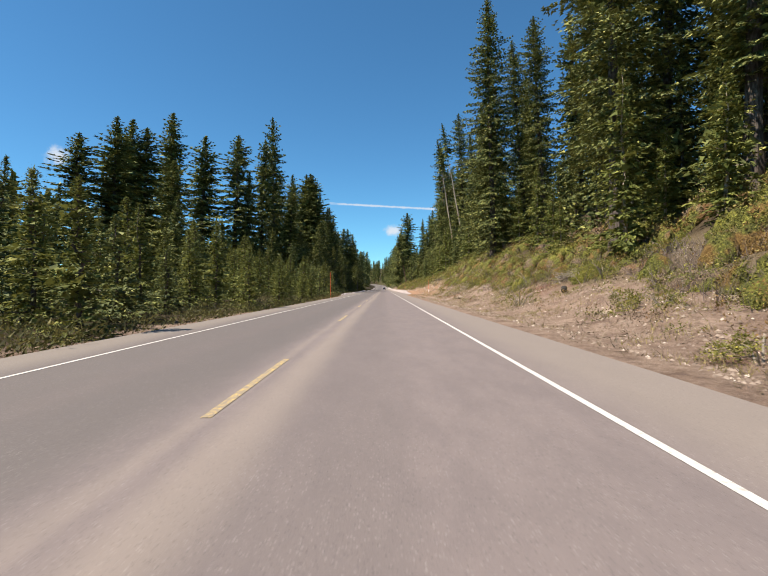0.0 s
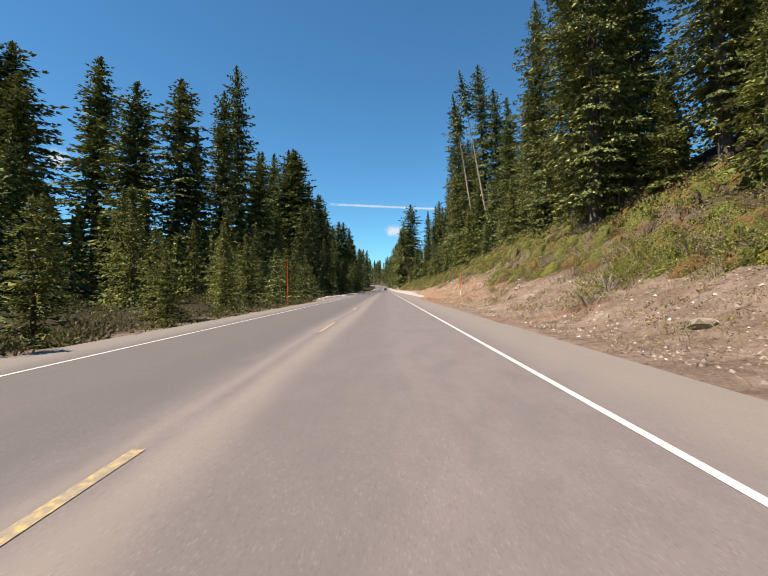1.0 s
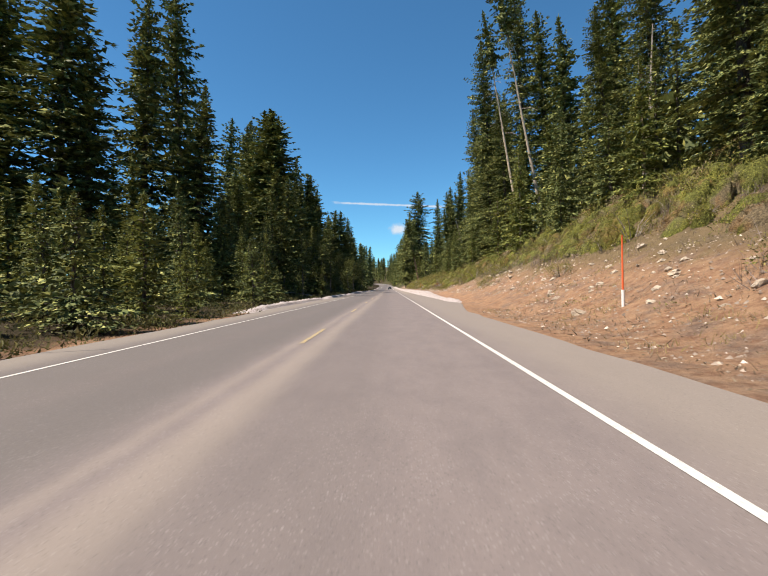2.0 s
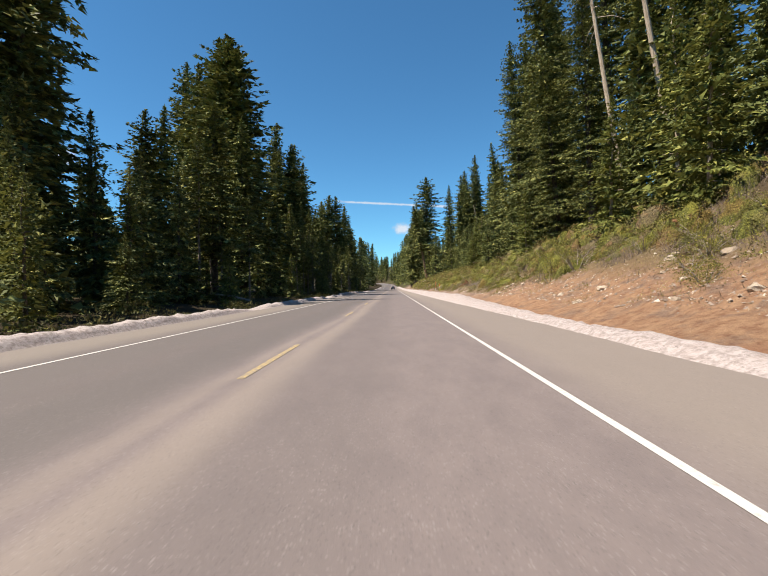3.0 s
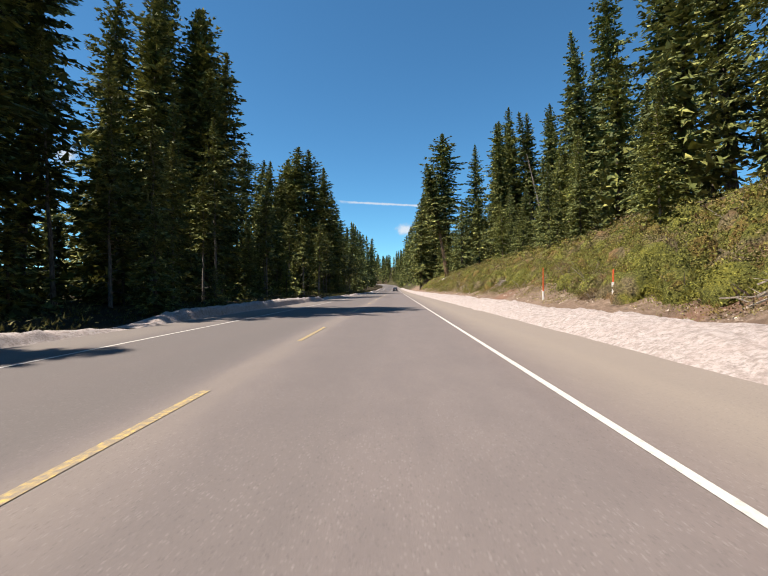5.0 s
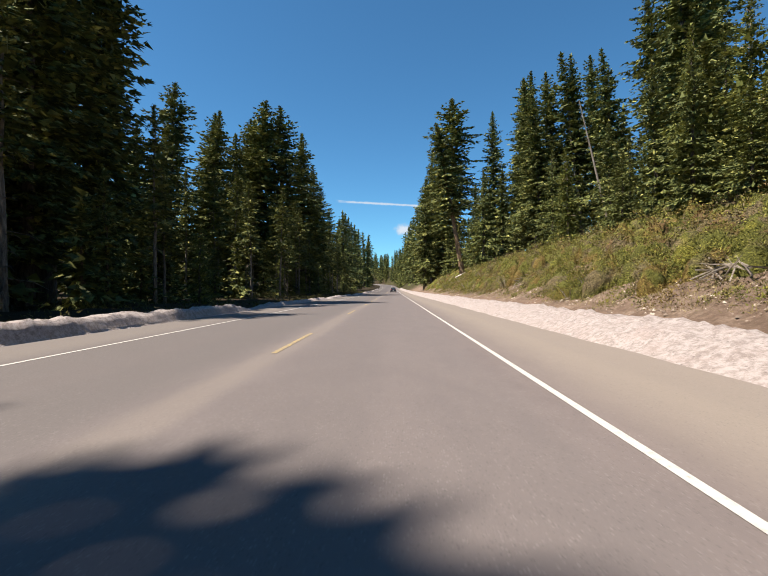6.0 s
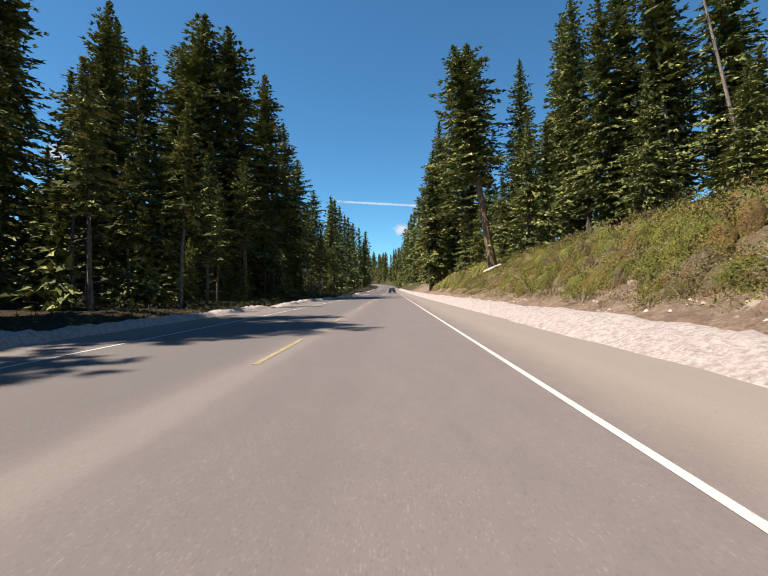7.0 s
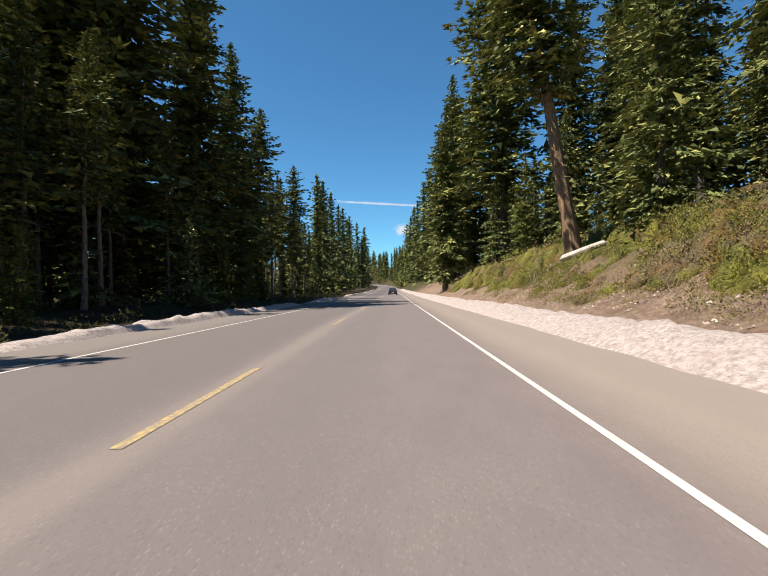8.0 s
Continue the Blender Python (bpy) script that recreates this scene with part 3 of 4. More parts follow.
def tree(name, x, y, top=None, height=None, wide=1.0, sink=0.15, lean=None):
    """One tree. With lean, the tree tips over from its foot; tall ones lean a little to the light over the road."""
    h, trunk, leaves, _ = KINDS[name]
    if lean is None and top and abs(x) > 18 and y < 260:
        lean = turner.gauss(3.5, 1.0) * (-1 if x > 0 else 1)
        x -= (top - ground(x, y)) * math.sin(radians(lean)) * 0.9
    g = ground(x, y)
    s = (height if height else top - g) / h
    sx = wide * (s ** 0.7)
    stem = name.split("_")[0]
    label, group = LABELS[stem]
    root = tagged(new("pine_tree" if stem == "pine" else "fir_tree"), label, "tree", group)
    tip = turner.gauss(0, 1.0) if lean is None else lean
    root.matrix_basis = pose(x, y, g - sink, turner.gauss(0, 1.0), tip, 0) @ pose(0, 0, 0, 0, 0, turner.uniform(0, 360)) @ Matrix.Diagonal((sx, sx, s, 1))
    part("trunk", trunk, None, root)
    part("crown", leaves, None, root)


# firs that stand out on the skyline, west of the road: x, y, height of the top over the road
WEST_A = ((-51, 111, 46), (-42, 77, 31.2), (-45, 81, 28.5), (-39.4, 102, 37), (-31.4, 102, 36.7), (-27.9, 112, 39), (-29, 103, 28), (-38, 172, 46), (-33, 170, 45), (-28.7, 172, 42),
          (-25.5, 190, 41), (-20.5, 196, 33), (-28, 186, 33.7), (-22, 222, 26), (-21, 226, 24), (-29, 221, 23),
          (-21, 112, 27.5), (-18.5, 187, 26), (-28.5, 214, 21.6), (-15.7, 264, 24.4), (-17, 292, 25.3), (-20.5, 344, 30), (-21, 431, 36.7), (-22, 350, 27), (-18, 490, 42))
WEST_B = ((-23, 184, 33), (-22.5, 192.6, 36.5), (-32, 56, 23.5), (-34, 52, 20), (-30, 43, 12), (-28, 38, 9.6), (-25, 31, 11), (-30, 66, 21), (-28, 64, 15), (-30, 158, 39), (-27, 140, 25), (-28, 175, 34.7),
          (-22, 127, 19), (-20, 147, 21), (-17, 140, 23), (-17, 131, 21), (-24, 162, 29), (-17.5, 167, 17), (-26, 205, 27), (-24, 214, 26), (-25, 228, 28), (-22, 236, 30), (-14.5, 254, 27))
EAST_A = ((16, 58, 39), (28.9, 254, 41), (25.4, 265.5, 42), (30, 258, 46), (38.5, 281, 58), (41.7, 252, 48), (40, 224, 45), (41, 220, 60), (31, 267, 33),
          (12.6, 288, 40), (14.5, 278, 34.5), (19, 38, 34), (24, 28, 32), (26, 46, 34), (20, 62, 36), (20, 53, 34), (22, 90, 28.6), (20, 94, 25), (19, 78, 33), (18, 66, 32), (25, 72, 36), (27, 60, 38))
EAST_B = ((22, 159, 42), (25, 161, 44), (27, 152, 42), (24, 145, 40), (27, 248, 41.5), (27, 235, 36.6), (30, 232, 38), (33, 228, 37), (32, 214, 36), (24, 233, 32),
          (29, 205, 40), (33, 190, 44), (30, 178, 42), (9.7, 275, 29), (29, 110, 40), (33, 98, 40), (30, 168, 44), (24.2, 134, 53), (19.6, 138, 46), (28.5, 124, 42), (27, 130, 46), (19.5, 126, 30), (18.5, 133, 27))
big = ("fir_a", "fir_b", "fir_c", "fir_d", "fir_e")
for rows, choice in ((WEST_A, (1, 0, 1, 0, 3)), (WEST_B, (0, 1, 2, 3)), (EAST_A, (0, 4, 2, 1, 0)), (EAST_B, (1, 0, 2, 4))):
    for i, (x, y, top) in enumerate(rows):
        tall = top - ground(x, y)
        name = "far_a" if y > 330 else big[choice[i % len(choice)]] if tall > 17 else ("mid_a", "mid_b")[i % 2]
        if name in big and 0 < x < 25.5 and 24 < y < 170:
            name = ("old_a", "old_b")[i % 2]
        tree(name, x, y, top, wide=1.2 if name == "far_a" else 1.0 if x > 0 and y < 100 else 1.06 if x > 0 else 1.5 if x < -30 and y < 120 else 1.18)
tree("pine_a", 23.6, 118.3, 45, lean=-10), tree("pine_a", 21.4, 121.5, 42, lean=-8), tree("pine_b", 13.5, 236, 29, wide=1.2, lean=-10)
tree("slim_a", 28.3, 231, 38, wide=1.5)

for name, x, y, top, wide in (("fir_d", 16.3, 266, 46, 1.6), ("fir_b", -40, 78.5, 30, 1.7), ("fir_a", -17, 238, 33, 1.5), ("fir_b", -19.5, 235, 33, 1.6), ("fir_a", -15.5, 246, 31, 1.35), ("fir_b", -23, 240, 32, 1.4)):
    tree(name, x, y, top, wide=wide)
# upright firs whose shadows cross the road, and an old one close to the cut
for name, x, y, top, wide in (("fir_b", -27.6, 119.3, 47, 0.95), ("fir_d", -22.6, 154.0, 40.3, 1.55), ("fir_b", -24.6, 153.4, 40.5, 1.5), ("fir_a", -23.0, 152.3, 40.6, 1.6), ("fir_b", -21.4, 190.6, 36, 1.25), ("old_c", 15.8, 26.5, 34, 1.0), ("old_a", 21.5, 30.5, 36, 1.1), ("old_b", 24.5, 25.5, 37, 1.1), ("old_c", 20.2, 21.8, 35, 1.1)):
    tree(name, x, y, top, wide=wide, lean=0)
# the wall of firs farther on, both sides
for x, y, top in ((13, 310, 38), (12.5, 335, 36), (13, 360, 38), (12, 390, 38), (12, 425, 42), (11.5, 465, 44), (10, 510, 46), (15, 325, 40), (16, 350, 42), (15, 300, 40),
                  (-14, 312, 27), (-15, 332, 29), (-16.5, 372, 32), (-17, 402, 34), (-18, 462, 40), (-19, 520, 42), (-20, 565, 45), (-14, 302, 26)):
    tree("far_a" if y % 2 else "far_b", x, y, top, wide=1.1)

# woods filled in behind, lower than the skyline trees
fill = random.Random(11)
taken = [(x, y) for rows in (WEST_A, WEST_B, EAST_A, EAST_B) for x, y, _ in rows]


def free(x, y, gap):
    if any((x - a) ** 2 + (y - b) ** 2 < gap * gap for a, b in taken):
        return False
    taken.append((x, y))
    return True


def forest(name, spots, label):
    """Many trees that nobody could count, as one mesh: crowns and trunks."""
    out = []
    for which in (1, 2):
        vs, fs, base = [], [], 0
        for k, x, y, height in spots:
            h, me = KINDS[k][0], KINDS[k][3][which - 1]
            s = height / h
            m = np.array(pose(x, y, ground(x, y) - 0.2, 0, 0, fill.uniform(0, 360)) @ Matrix.Diagonal((s ** 0.7, s ** 0.7, s, 1)))
            v, f = me
            vs.append(v @ m[:3, :3].T + m[:3, 3]), fs.append(f + base)
            base += len(v)
        out.append((np.concatenate(vs), np.concatenate(fs)))
    root = tagged(new(name), label, "forest", kind="stuff")
    tagged(part("crowns", mesh_of("crowns", *out[0], FIR), None, root), kind="stuff")
    tagged(part("trunks", mesh_of("trunks", *out[1], BARK), None, root), kind="stuff")


woods = []
for i in range(320):
    y = fill.uniform(-40, 330)
    west = fill.random() < 0.55
    if west:
        x = -fill.uniform(21 if y < 88 else 15, 42)
        height = fill.uniform(8, 15) if y < 95 else fill.uniform(12, 19) if x < -22 else fill.uniform(8, 13)
    else:
        x = fill.uniform(21, 40)
        height = fill.uniform(11, 20)
    if free(x, y, 5.3):
        woods.append((fill.choice(("far_a", "far_b")), x, y, height))
for i in range(250):
    y = fill.uniform(320, 1000)
    x = (road_x(y) if y < 560 else road_x(560)) + fill.choice((-1, 1)) * fill.uniform(13, 46)
    if y > 640:
        y, x = 640 + (y - 640) * 0.5, fill.uniform(-70, 60)
        if abs(x - road_x(y)) < 12:
            continue
    if free(x, y, 5.5):
        woods.append((fill.choice(("far_a", "far_b")), x, y, fill.uniform(20, 32)))
for i in range(170):
    y = fill.uniform(84, 420)
    x = road_x(y) - 16 - 14 * fill.random()
    if free(x, y, 3.0):
        woods.append(("under_a", x, y, fill.uniform(5, 9.5)))
for i in range(150):
    y = fill.uniform(-5, 84)
    x = -22 - 16 * fill.random()
    if free(x, y, 3.2):
        woods.append(("under_a", x, y, fill.uniform(5, 9)))
for i in range(90):
    y = fill.uniform(430, 650)
    x = road_x(y) + 9 + 26 * fill.random()
    if free(x, y, 3.4):
        woods.append((fill.choice(("under_a", "far_b")), x, y, fill.uniform(7, 15)))
for i in range(60):
    y = fill.uniform(630, 730)
    x = fill.uniform(-50, 40)
    if abs(x - road_x(y)) > 9 and free(x, y, 4):
        woods.append((fill.choice(("far_a", "far_b")), x, y, fill.uniform(20, 30)))
for i in range(240):
    y = fill.uniform(-60, 480)
    x = (-1 if fill.random() < 0.62 else 1) * fill.uniform(42, 90)
    if free(x, y, 5.5):
        woods.append(("deep_a", x, y, fill.uniform(11, 20)))
for i in range(260):
    y = fill.uniform(-20, 330)
    x = -fill.uniform(43, 58)
    if free(x, y, 3.4):
        woods.append(("deep_a", x, y, fill.uniform(12, 17)))
for i in range(150):
    y = fill.uniform(98, 300)
    x = road_x(y) - fill.uniform(12, 19)
    if free(x, y, 2.5):
        woods.append(("under_a", x, y, fill.uniform(3.5, 7)))
for i in range(110):
    y = fill.uniform(120, 330)
    x = road_x(y) + fill.uniform(23, 44)
    if free(x, y, 3.2):
        woods.append(("brake_a", x, y, fill.uniform(8, 13)))
for i in range(190):
    y = fill.uniform(-8, 120)
    x = fill.uniform(18.5, 34)
    if free(x, y, 3.0):
        woods.append(("brake_a", x, y, fill.uniform(6, 10)))
forest("woods", woods, "dense dark green conifer woods behind the roadside trees")

# slender bare-trunked trees that crowd the edge of the dark woods
edge = random.Random(61)
near = []
for i in range(400):
    y = edge.uniform(125, 300) if i % 2 else edge.uniform(205, 275)
    x = road_x(y) - edge.uniform(11.0, 22)
    if len(near) < 75 and all((x - a) ** 2 + (y - b) ** 2 > 5.3 for a, b in near):
        near.append((x, y)), taken.append((x, y))
        tree(edge.choice(("slim_a", "slim_a", "slim_b")), x, y, height=edge.uniform(13, 19) * (1.12 if y > 225 else 1.0) * (0.72 if x > -15 else 1.0), wide=1.15)

# saplings along the west verge, then single ones before the dark woods
sap = random.Random(21)
for i in range(420):
    y = sap.uniform(2, 96)
    x = -(6.6 if y < 55 else 8.4) - 13 * sap.random() ** 1.4
    if free(x, y, 3.7):
        tree(sap.choice(("young_a", "young_a", "young_b", "young_c", "young_c")), x, y, height=sap.uniform(2.8, 5.4) + (abs(x) - 7) * 0.3, wide=1.3)
for x, y, height in ((-11.8, 215, 4.6), (-10.4, 221.7, 3.4), (-12.9, 225, 4.5), (-11.4, 163, 5), (-10.6, 139, 5.5), (-11, 119, 4), (-12, 100, 6), (-12.5, 108, 8), (-11.5, 192, 6), (-12, 244, 6)):
    tree("young_a", x, y, height=height)
for x, y, height in ((-14, 112, 10), (-17, 106, 12), (-15.5, 120, 11), (-19, 115, 14), (-13, 101, 8), (-18, 99, 12), (-15, 170, 9), (-17, 178, 12), (-14, 186, 8)):
    tree("mid_a", x, y, height=height)
for i in range(44):
    y = sap.uniform(92, 330)
    x = road_x(y) - sap.uniform(9.5, 15)
    if free(x, y, 3.4):
        tree(sap.choice(("young_b", "young_c", "mid_a")), x, y, height=sap.uniform(2.5, 6.5))
# half-grown conifers on the east slope
HALF_GROWN_A = ((14.1, 22.3, 10.0), (16.6, 18.8, 7.0), (19.3, 31, 12.3), (18, 47, 9), (17.3, 62, 7), (16.8, 11, 6), (17.2, 24, 6), (18.6, 27, 8), (16.2, 36, 5), (17.4, 41, 7), (18.2, 54, 8), (17, 57, 6), (18.5, 68, 8), (17.6, 74, 6), (18.4, 89, 8), (17, 95, 6), (19, 16, 9), (21, 72, 13), (17.5, 83, 9), (19, 100, 12))
HALF_GROWN_B = ((16, 104, 11), (17.5, 108.5, 13), (15.5, 112, 9), (15.8, 131, 7), (15.5, 160, 7), (17, 200, 9), (20, 141, 12), (22, 146, 12), (18.5, 137, 8), (19.5, 150, 10), (21, 156, 12), (18, 176, 8), (19, 187, 10), (21, 194, 12), (18, 181.5, 6), (22, 187, 13), (20, 199, 10), (17.5, 192, 6), (24, 176, 12), (22, 108, 14), (20, 118, 10), (23, 128, 13), (19, 140, 11), (21, 170, 12), (20, 182, 11), (22, 192, 13), (17, 246, 12), (15, 252, 11), (24, 224, 14), (20, 208, 8), (14.5, 262, 12), (13.5, 300, 14), (14, 318, 15), (16, 150, 8))
for rows in (HALF_GROWN_A, HALF_GROWN_B):
    for x, y, height in rows:
        tree("mid_b" if height % 2 or y < 60 else "mid_a", x, y, height=height)


tree("mid_a", 15.8, 230.8, height=16, wide=1.15)


# ---------------------------------------------------------------- shrubs, stones
def puffs(rng, r, h, count, small, large):
    """Leaves of a bush, gathered in rounded puffs over a dome: origins, directions and lengths."""
    k = max(5, int(9 * r * r + 5 * h))
    az, out = rng.uniform(0, 6.283, k), np.sqrt(rng.uniform(0, 1, k))
    lump = 0.8 + 0.25 * np.sin(az * 3 + k) + 0.15 * np.sin(az * 5)
    c = np.stack((r * out * lump * np.cos(az), r * out * lump * np.sin(az), h * np.sqrt(np.maximum(0.02, 1 - out ** 2)) * rng.uniform(0.55, 1.0, k)), 1)
    which = rng.integers(0, k, count)
    d = rng.normal(0, 1, (count, 3)) + (0, 0, 0.45)
    d /= np.linalg.norm(d, axis=1)[:, None]
    size = (0.16 + 0.14 * r) * rng.uniform(0.7, 1.3, k)
    o = c[which] + d * (size[which] * rng.uniform(0.55, 1.0, count))[:, None] * (1, 1, 0.8)
    low = rng.random(count) < 0.18
    o[low, 2] *= rng.uniform(0.0, 0.8, low.sum())
    o[:, 2] = np.maximum(o[:, 2], 0.02)
    return o, d + rng.normal(0, 0.35, (count, 3)), rng.uniform(small, large, count)


def shrub_mesh(seed, r, h, leaf, count):
    rng = np.random.default_rng(seed)
    o, d, ln = puffs(rng, r, h, count, 0.035, 0.085)
    v, f = blades(rng, o, d / np.linalg.norm(d, axis=1)[:, None], ln, ln * rng.uniform(0.35, 0.6, count))
    return mesh_of("foliage", v, f, leaf)


def stem_mesh(seed, r, h):
    rng = random.Random(seed)
    pieces = []
    for i in range(9):
        a = rng.uniform(0, 6.3)
        e = Vector((math.cos(a) * r * 0.7, math.sin(a) * r * 0.7, h * rng.uniform(0.6, 1.0)))
        pieces.append(tube((Vector((0, 0, -0.2)), e * 0.5 + Vector((0, 0, 0.1)), e), (0.03, 0.02, 0.006), 4))
    v, f = joined(pieces)
    return mesh_of("stem", v, f, DEAD_WOOD)


SHRUBS = [(shrub_mesh(s, r, h, m, c), stem_mesh(s, r, h), t) for s, r, h, m, c, t in (
    (1, 1.2, 1.0, SHRUB, 1900, "olive green evergreen shrub on the bank"), (2, 0.9, 0.7, SHRUB, 1600, "low olive green shrub on the bank"), (3, 1.5, 1.2, SHRUB, 2400, "broad olive green shrub on the bank"),
    (4, 1.0, 0.9, SHRUB_DRY, 1500, "brown dry shrub on the bank"), (5, 0.7, 0.55, SHRUB_DRY, 1300, "small dry brown shrub on the bank"))]


def shrub(i, x, y, s):
    leaf, stems, label = SHRUBS[i]
    root = tagged(new("shrub"), label, "shrub", "bank shrubs")
    root.matrix_basis = pose(x, y, ground(x, y) - 0.08, 0, 0, turner.uniform(0, 360)) @ Matrix.Diagonal((s, s, s * turner.uniform(0.8, 1.2), 1))
    part("stem", stems, None, root), part("foliage", leaf, None, root)


def brush_line(y):
    """How far from the centre line the brush on the east bank begins."""
    return 11.0 + 1.6 * noise.noise(Vector((0, y * 0.07, 2))) + (1.9 if 66 < y < 108 else 0) - (0.7 if 117 < y < 129 else 0.9 if y > 150 else 0.3 if y > 117 else 0)


bush = random.Random(31)
spots = []
for i in range(2600):
    y = 4 + 250 * bush.random() ** 1.15
    low = brush_line(y)
    x = low + 9 * bush.random() ** 2
    if bush.random() < 0.24:
        x = bush.uniform(8.8, low)
    s = bush.uniform(0.7, 1.25) * (0.6 if x < low else 1)
    if all((x - a) ** 2 + (y - b) ** 2 > (1.15 * s) ** 2 for a, b in spots) and len(spots) < 150:
        spots.append((x, y))
        shrub(bush.choice((0, 0, 1, 1, 2, 2, 3, 4)), x, y, s)

for x, y, s in ((8.6, 43, 0.9), (9.6, 43.8, 1.0), (10.5, 44.6, 0.9), (8.5, 22, 0.9), (9.0, 12.8, 0.8), (10.8, 14, 0.9), (7.2, 5.8, 0.75), (9.8, 30, 0.8), (10.3, 96, 0.7), (12.5, 99, 0.9), (11.8, 98, 0.8), (13.1, 100.5, 0.8)):
    shrub(1 if y < 20 else 0, x, y, s)


def dome(rng, x, y, r, h):
    """A lumpy low dome that lies on the slope: vertices and faces."""
    az = np.arange(9) * 0.698
    verts, faces = [], []
    for k, (out, up) in enumerate(((1.0, 0.0), (0.9, 0.45), (0.55, 0.85))):
        rr = r * out * (1 + 0.18 * np.sin(az * 3 + x) + rng.normal(0, 0.1, 9))
        for a, q in zip(az + 0.35 * k, rr):
            px, py = q * math.cos(a), q * math.sin(a)
            verts.append((x + px, y + py, ground(x + px, y + py) + h * up * rng.uniform(0.75, 1.1) - (0.2 if k == 0 else 0.05)))
    verts.append((x, y, ground(x, y) + h * 0.95))
    for k in range(2):
        faces += [(k * 9 + i, k * 9 + (i + 1) % 9, k * 9 + 9 + (i + 1) % 9, k * 9 + 9 + i) for i in range(9)]
    return verts, faces + [(18 + i, 18 + (i + 1) % 9, 27) for i in range(9)]


def thicket():
    """The uncounted brush that covers the upper slope, bush by bush."""
    rng = np.random.default_rng(77)
    o, d, ln, cores = [], [], [], []
    for i in range(1800):
        y = -5 + 275 * rng.uniform(0, 1) ** 1.1 if i < 1600 else rng.uniform(143, 240)
        low = brush_line(y)
        x = low + (9 * rng.uniform(0, 1) ** 1.3 if i < 1600 else rng.uniform(0, 3.2))
        edge = x < low + 3.5
        r, h = rng.uniform(0.55, 1.25), rng.uniform(0.4, 1.15) + (0.35 if x > low + 1.5 else 0) + (0.2 if y > 130 else 0)
        if 224 < y < 237 and x < 13.8:
            r, h = r * 0.6, h * 0.3
        slope = (ground(x + 0.7, y) - ground(x - 0.7, y)) / 1.4
        n = int((520 if edge else 260) * (0.5 + 0.55 * r * r) * (1 if y < 235 else 0.5))
        p, q, k = puffs(rng, r, h, n, 0.035 if edge else 0.06, 0.1 if edge else 0.18)
        p[:, 2] += ground(x, y) - 0.05 + slope * p[:, 0]
        o.append(p + (x, y, 0)), d.append(q / np.linalg.norm(q, axis=1)[:, None]), ln.append(k)
        cores.append(dome(rng, x, y, r * (0.6 if edge else 0.74), h * 0.7))
    for i in range(1100):
        y = 252 * rng.uniform(0, 1) ** 1.1 if i < 700 else rng.uniform(112, 232)
        x = rng.uniform(8.9 if y > 76 else 7.4, brush_line(y) + 1)
        if 60 < y < 112 and rng.random() < 0.8:
            continue
        r, h = rng.uniform(0.25, 0.6), rng.uniform(0.08, 0.3)
        p, q, k = puffs(rng, r, h, 110, 0.03, 0.09)
        p[:, 2] += ground(x, y) - 0.06 + (ground(x + 0.4, y) - ground(x - 0.4, y)) / 0.8 * p[:, 0]
        o.append(p * (1, 1, 1) + (x, y, 0)), d.append(q / np.linalg.norm(q, axis=1)[:, None]), ln.append(k)
    o, d, ln = np.concatenate(o), np.concatenate(d), np.concatenate(ln)
    v, f = blades(rng, o, d, ln, ln * rng.uniform(0.35, 0.6, len(ln)))
    root = tagged(new("thicket"), "yellow-green and rusty brown brush covering the slope", "brush", kind="stuff")
    tagged(part("leaves", mesh_of("leaves", v, f, BRUSH), None, root), kind="stuff")
    v, f = joined(cores)
    tagged(part("twigs", mesh_of("twigs", v, f, BRUSH_TWIGS, True), None, root), kind="stuff")


thicket()


def verge():
    """Low dark brush and litter along the west verge and under the woods."""
    rng = np.random.default_rng(79)
    o, d, ln = [], [], []
    for i in range(1500):
        y = 2 + 320 * rng.uniform(0, 1) ** 1.7
        x = road_x(y) - (5.7 if y < 80 else 7.3) - 9 * rng.uniform(0, 1) ** 1.6
        r, h, n = rng.uniform(0.3, 0.8), rng.uniform(0.2, 0.7), 44
        az, rr = rng.uniform(0, 6.283, n), r * np.sqrt(rng.uniform(0, 1, n))
        px, py = rr * np.cos(az), rr * np.sin(az)
        o.append(np.stack((x + px, y + py, ground(x, y) + h * rng.uniform(0.0, 1.0, n)), 1))
        v = np.stack((px / r, py / r, np.full(n, 0.8)), 1) + rng.normal(0, 0.5, (n, 3))
        d.append(v / np.linalg.norm(v, axis=1)[:, None]), ln.append(rng.uniform(0.06, 0.2, n))
    o, d, ln = np.concatenate(o), np.concatenate(d), np.concatenate(ln)
    v, f = blades(rng, o, d, ln, ln * rng.uniform(0.2, 0.5, len(ln)))
    tagged(new("verge_brush", mesh_of("verge_brush", v, f, VERGE)), "low dark green brush along the forest edge", "brush", kind="stuff")


verge()


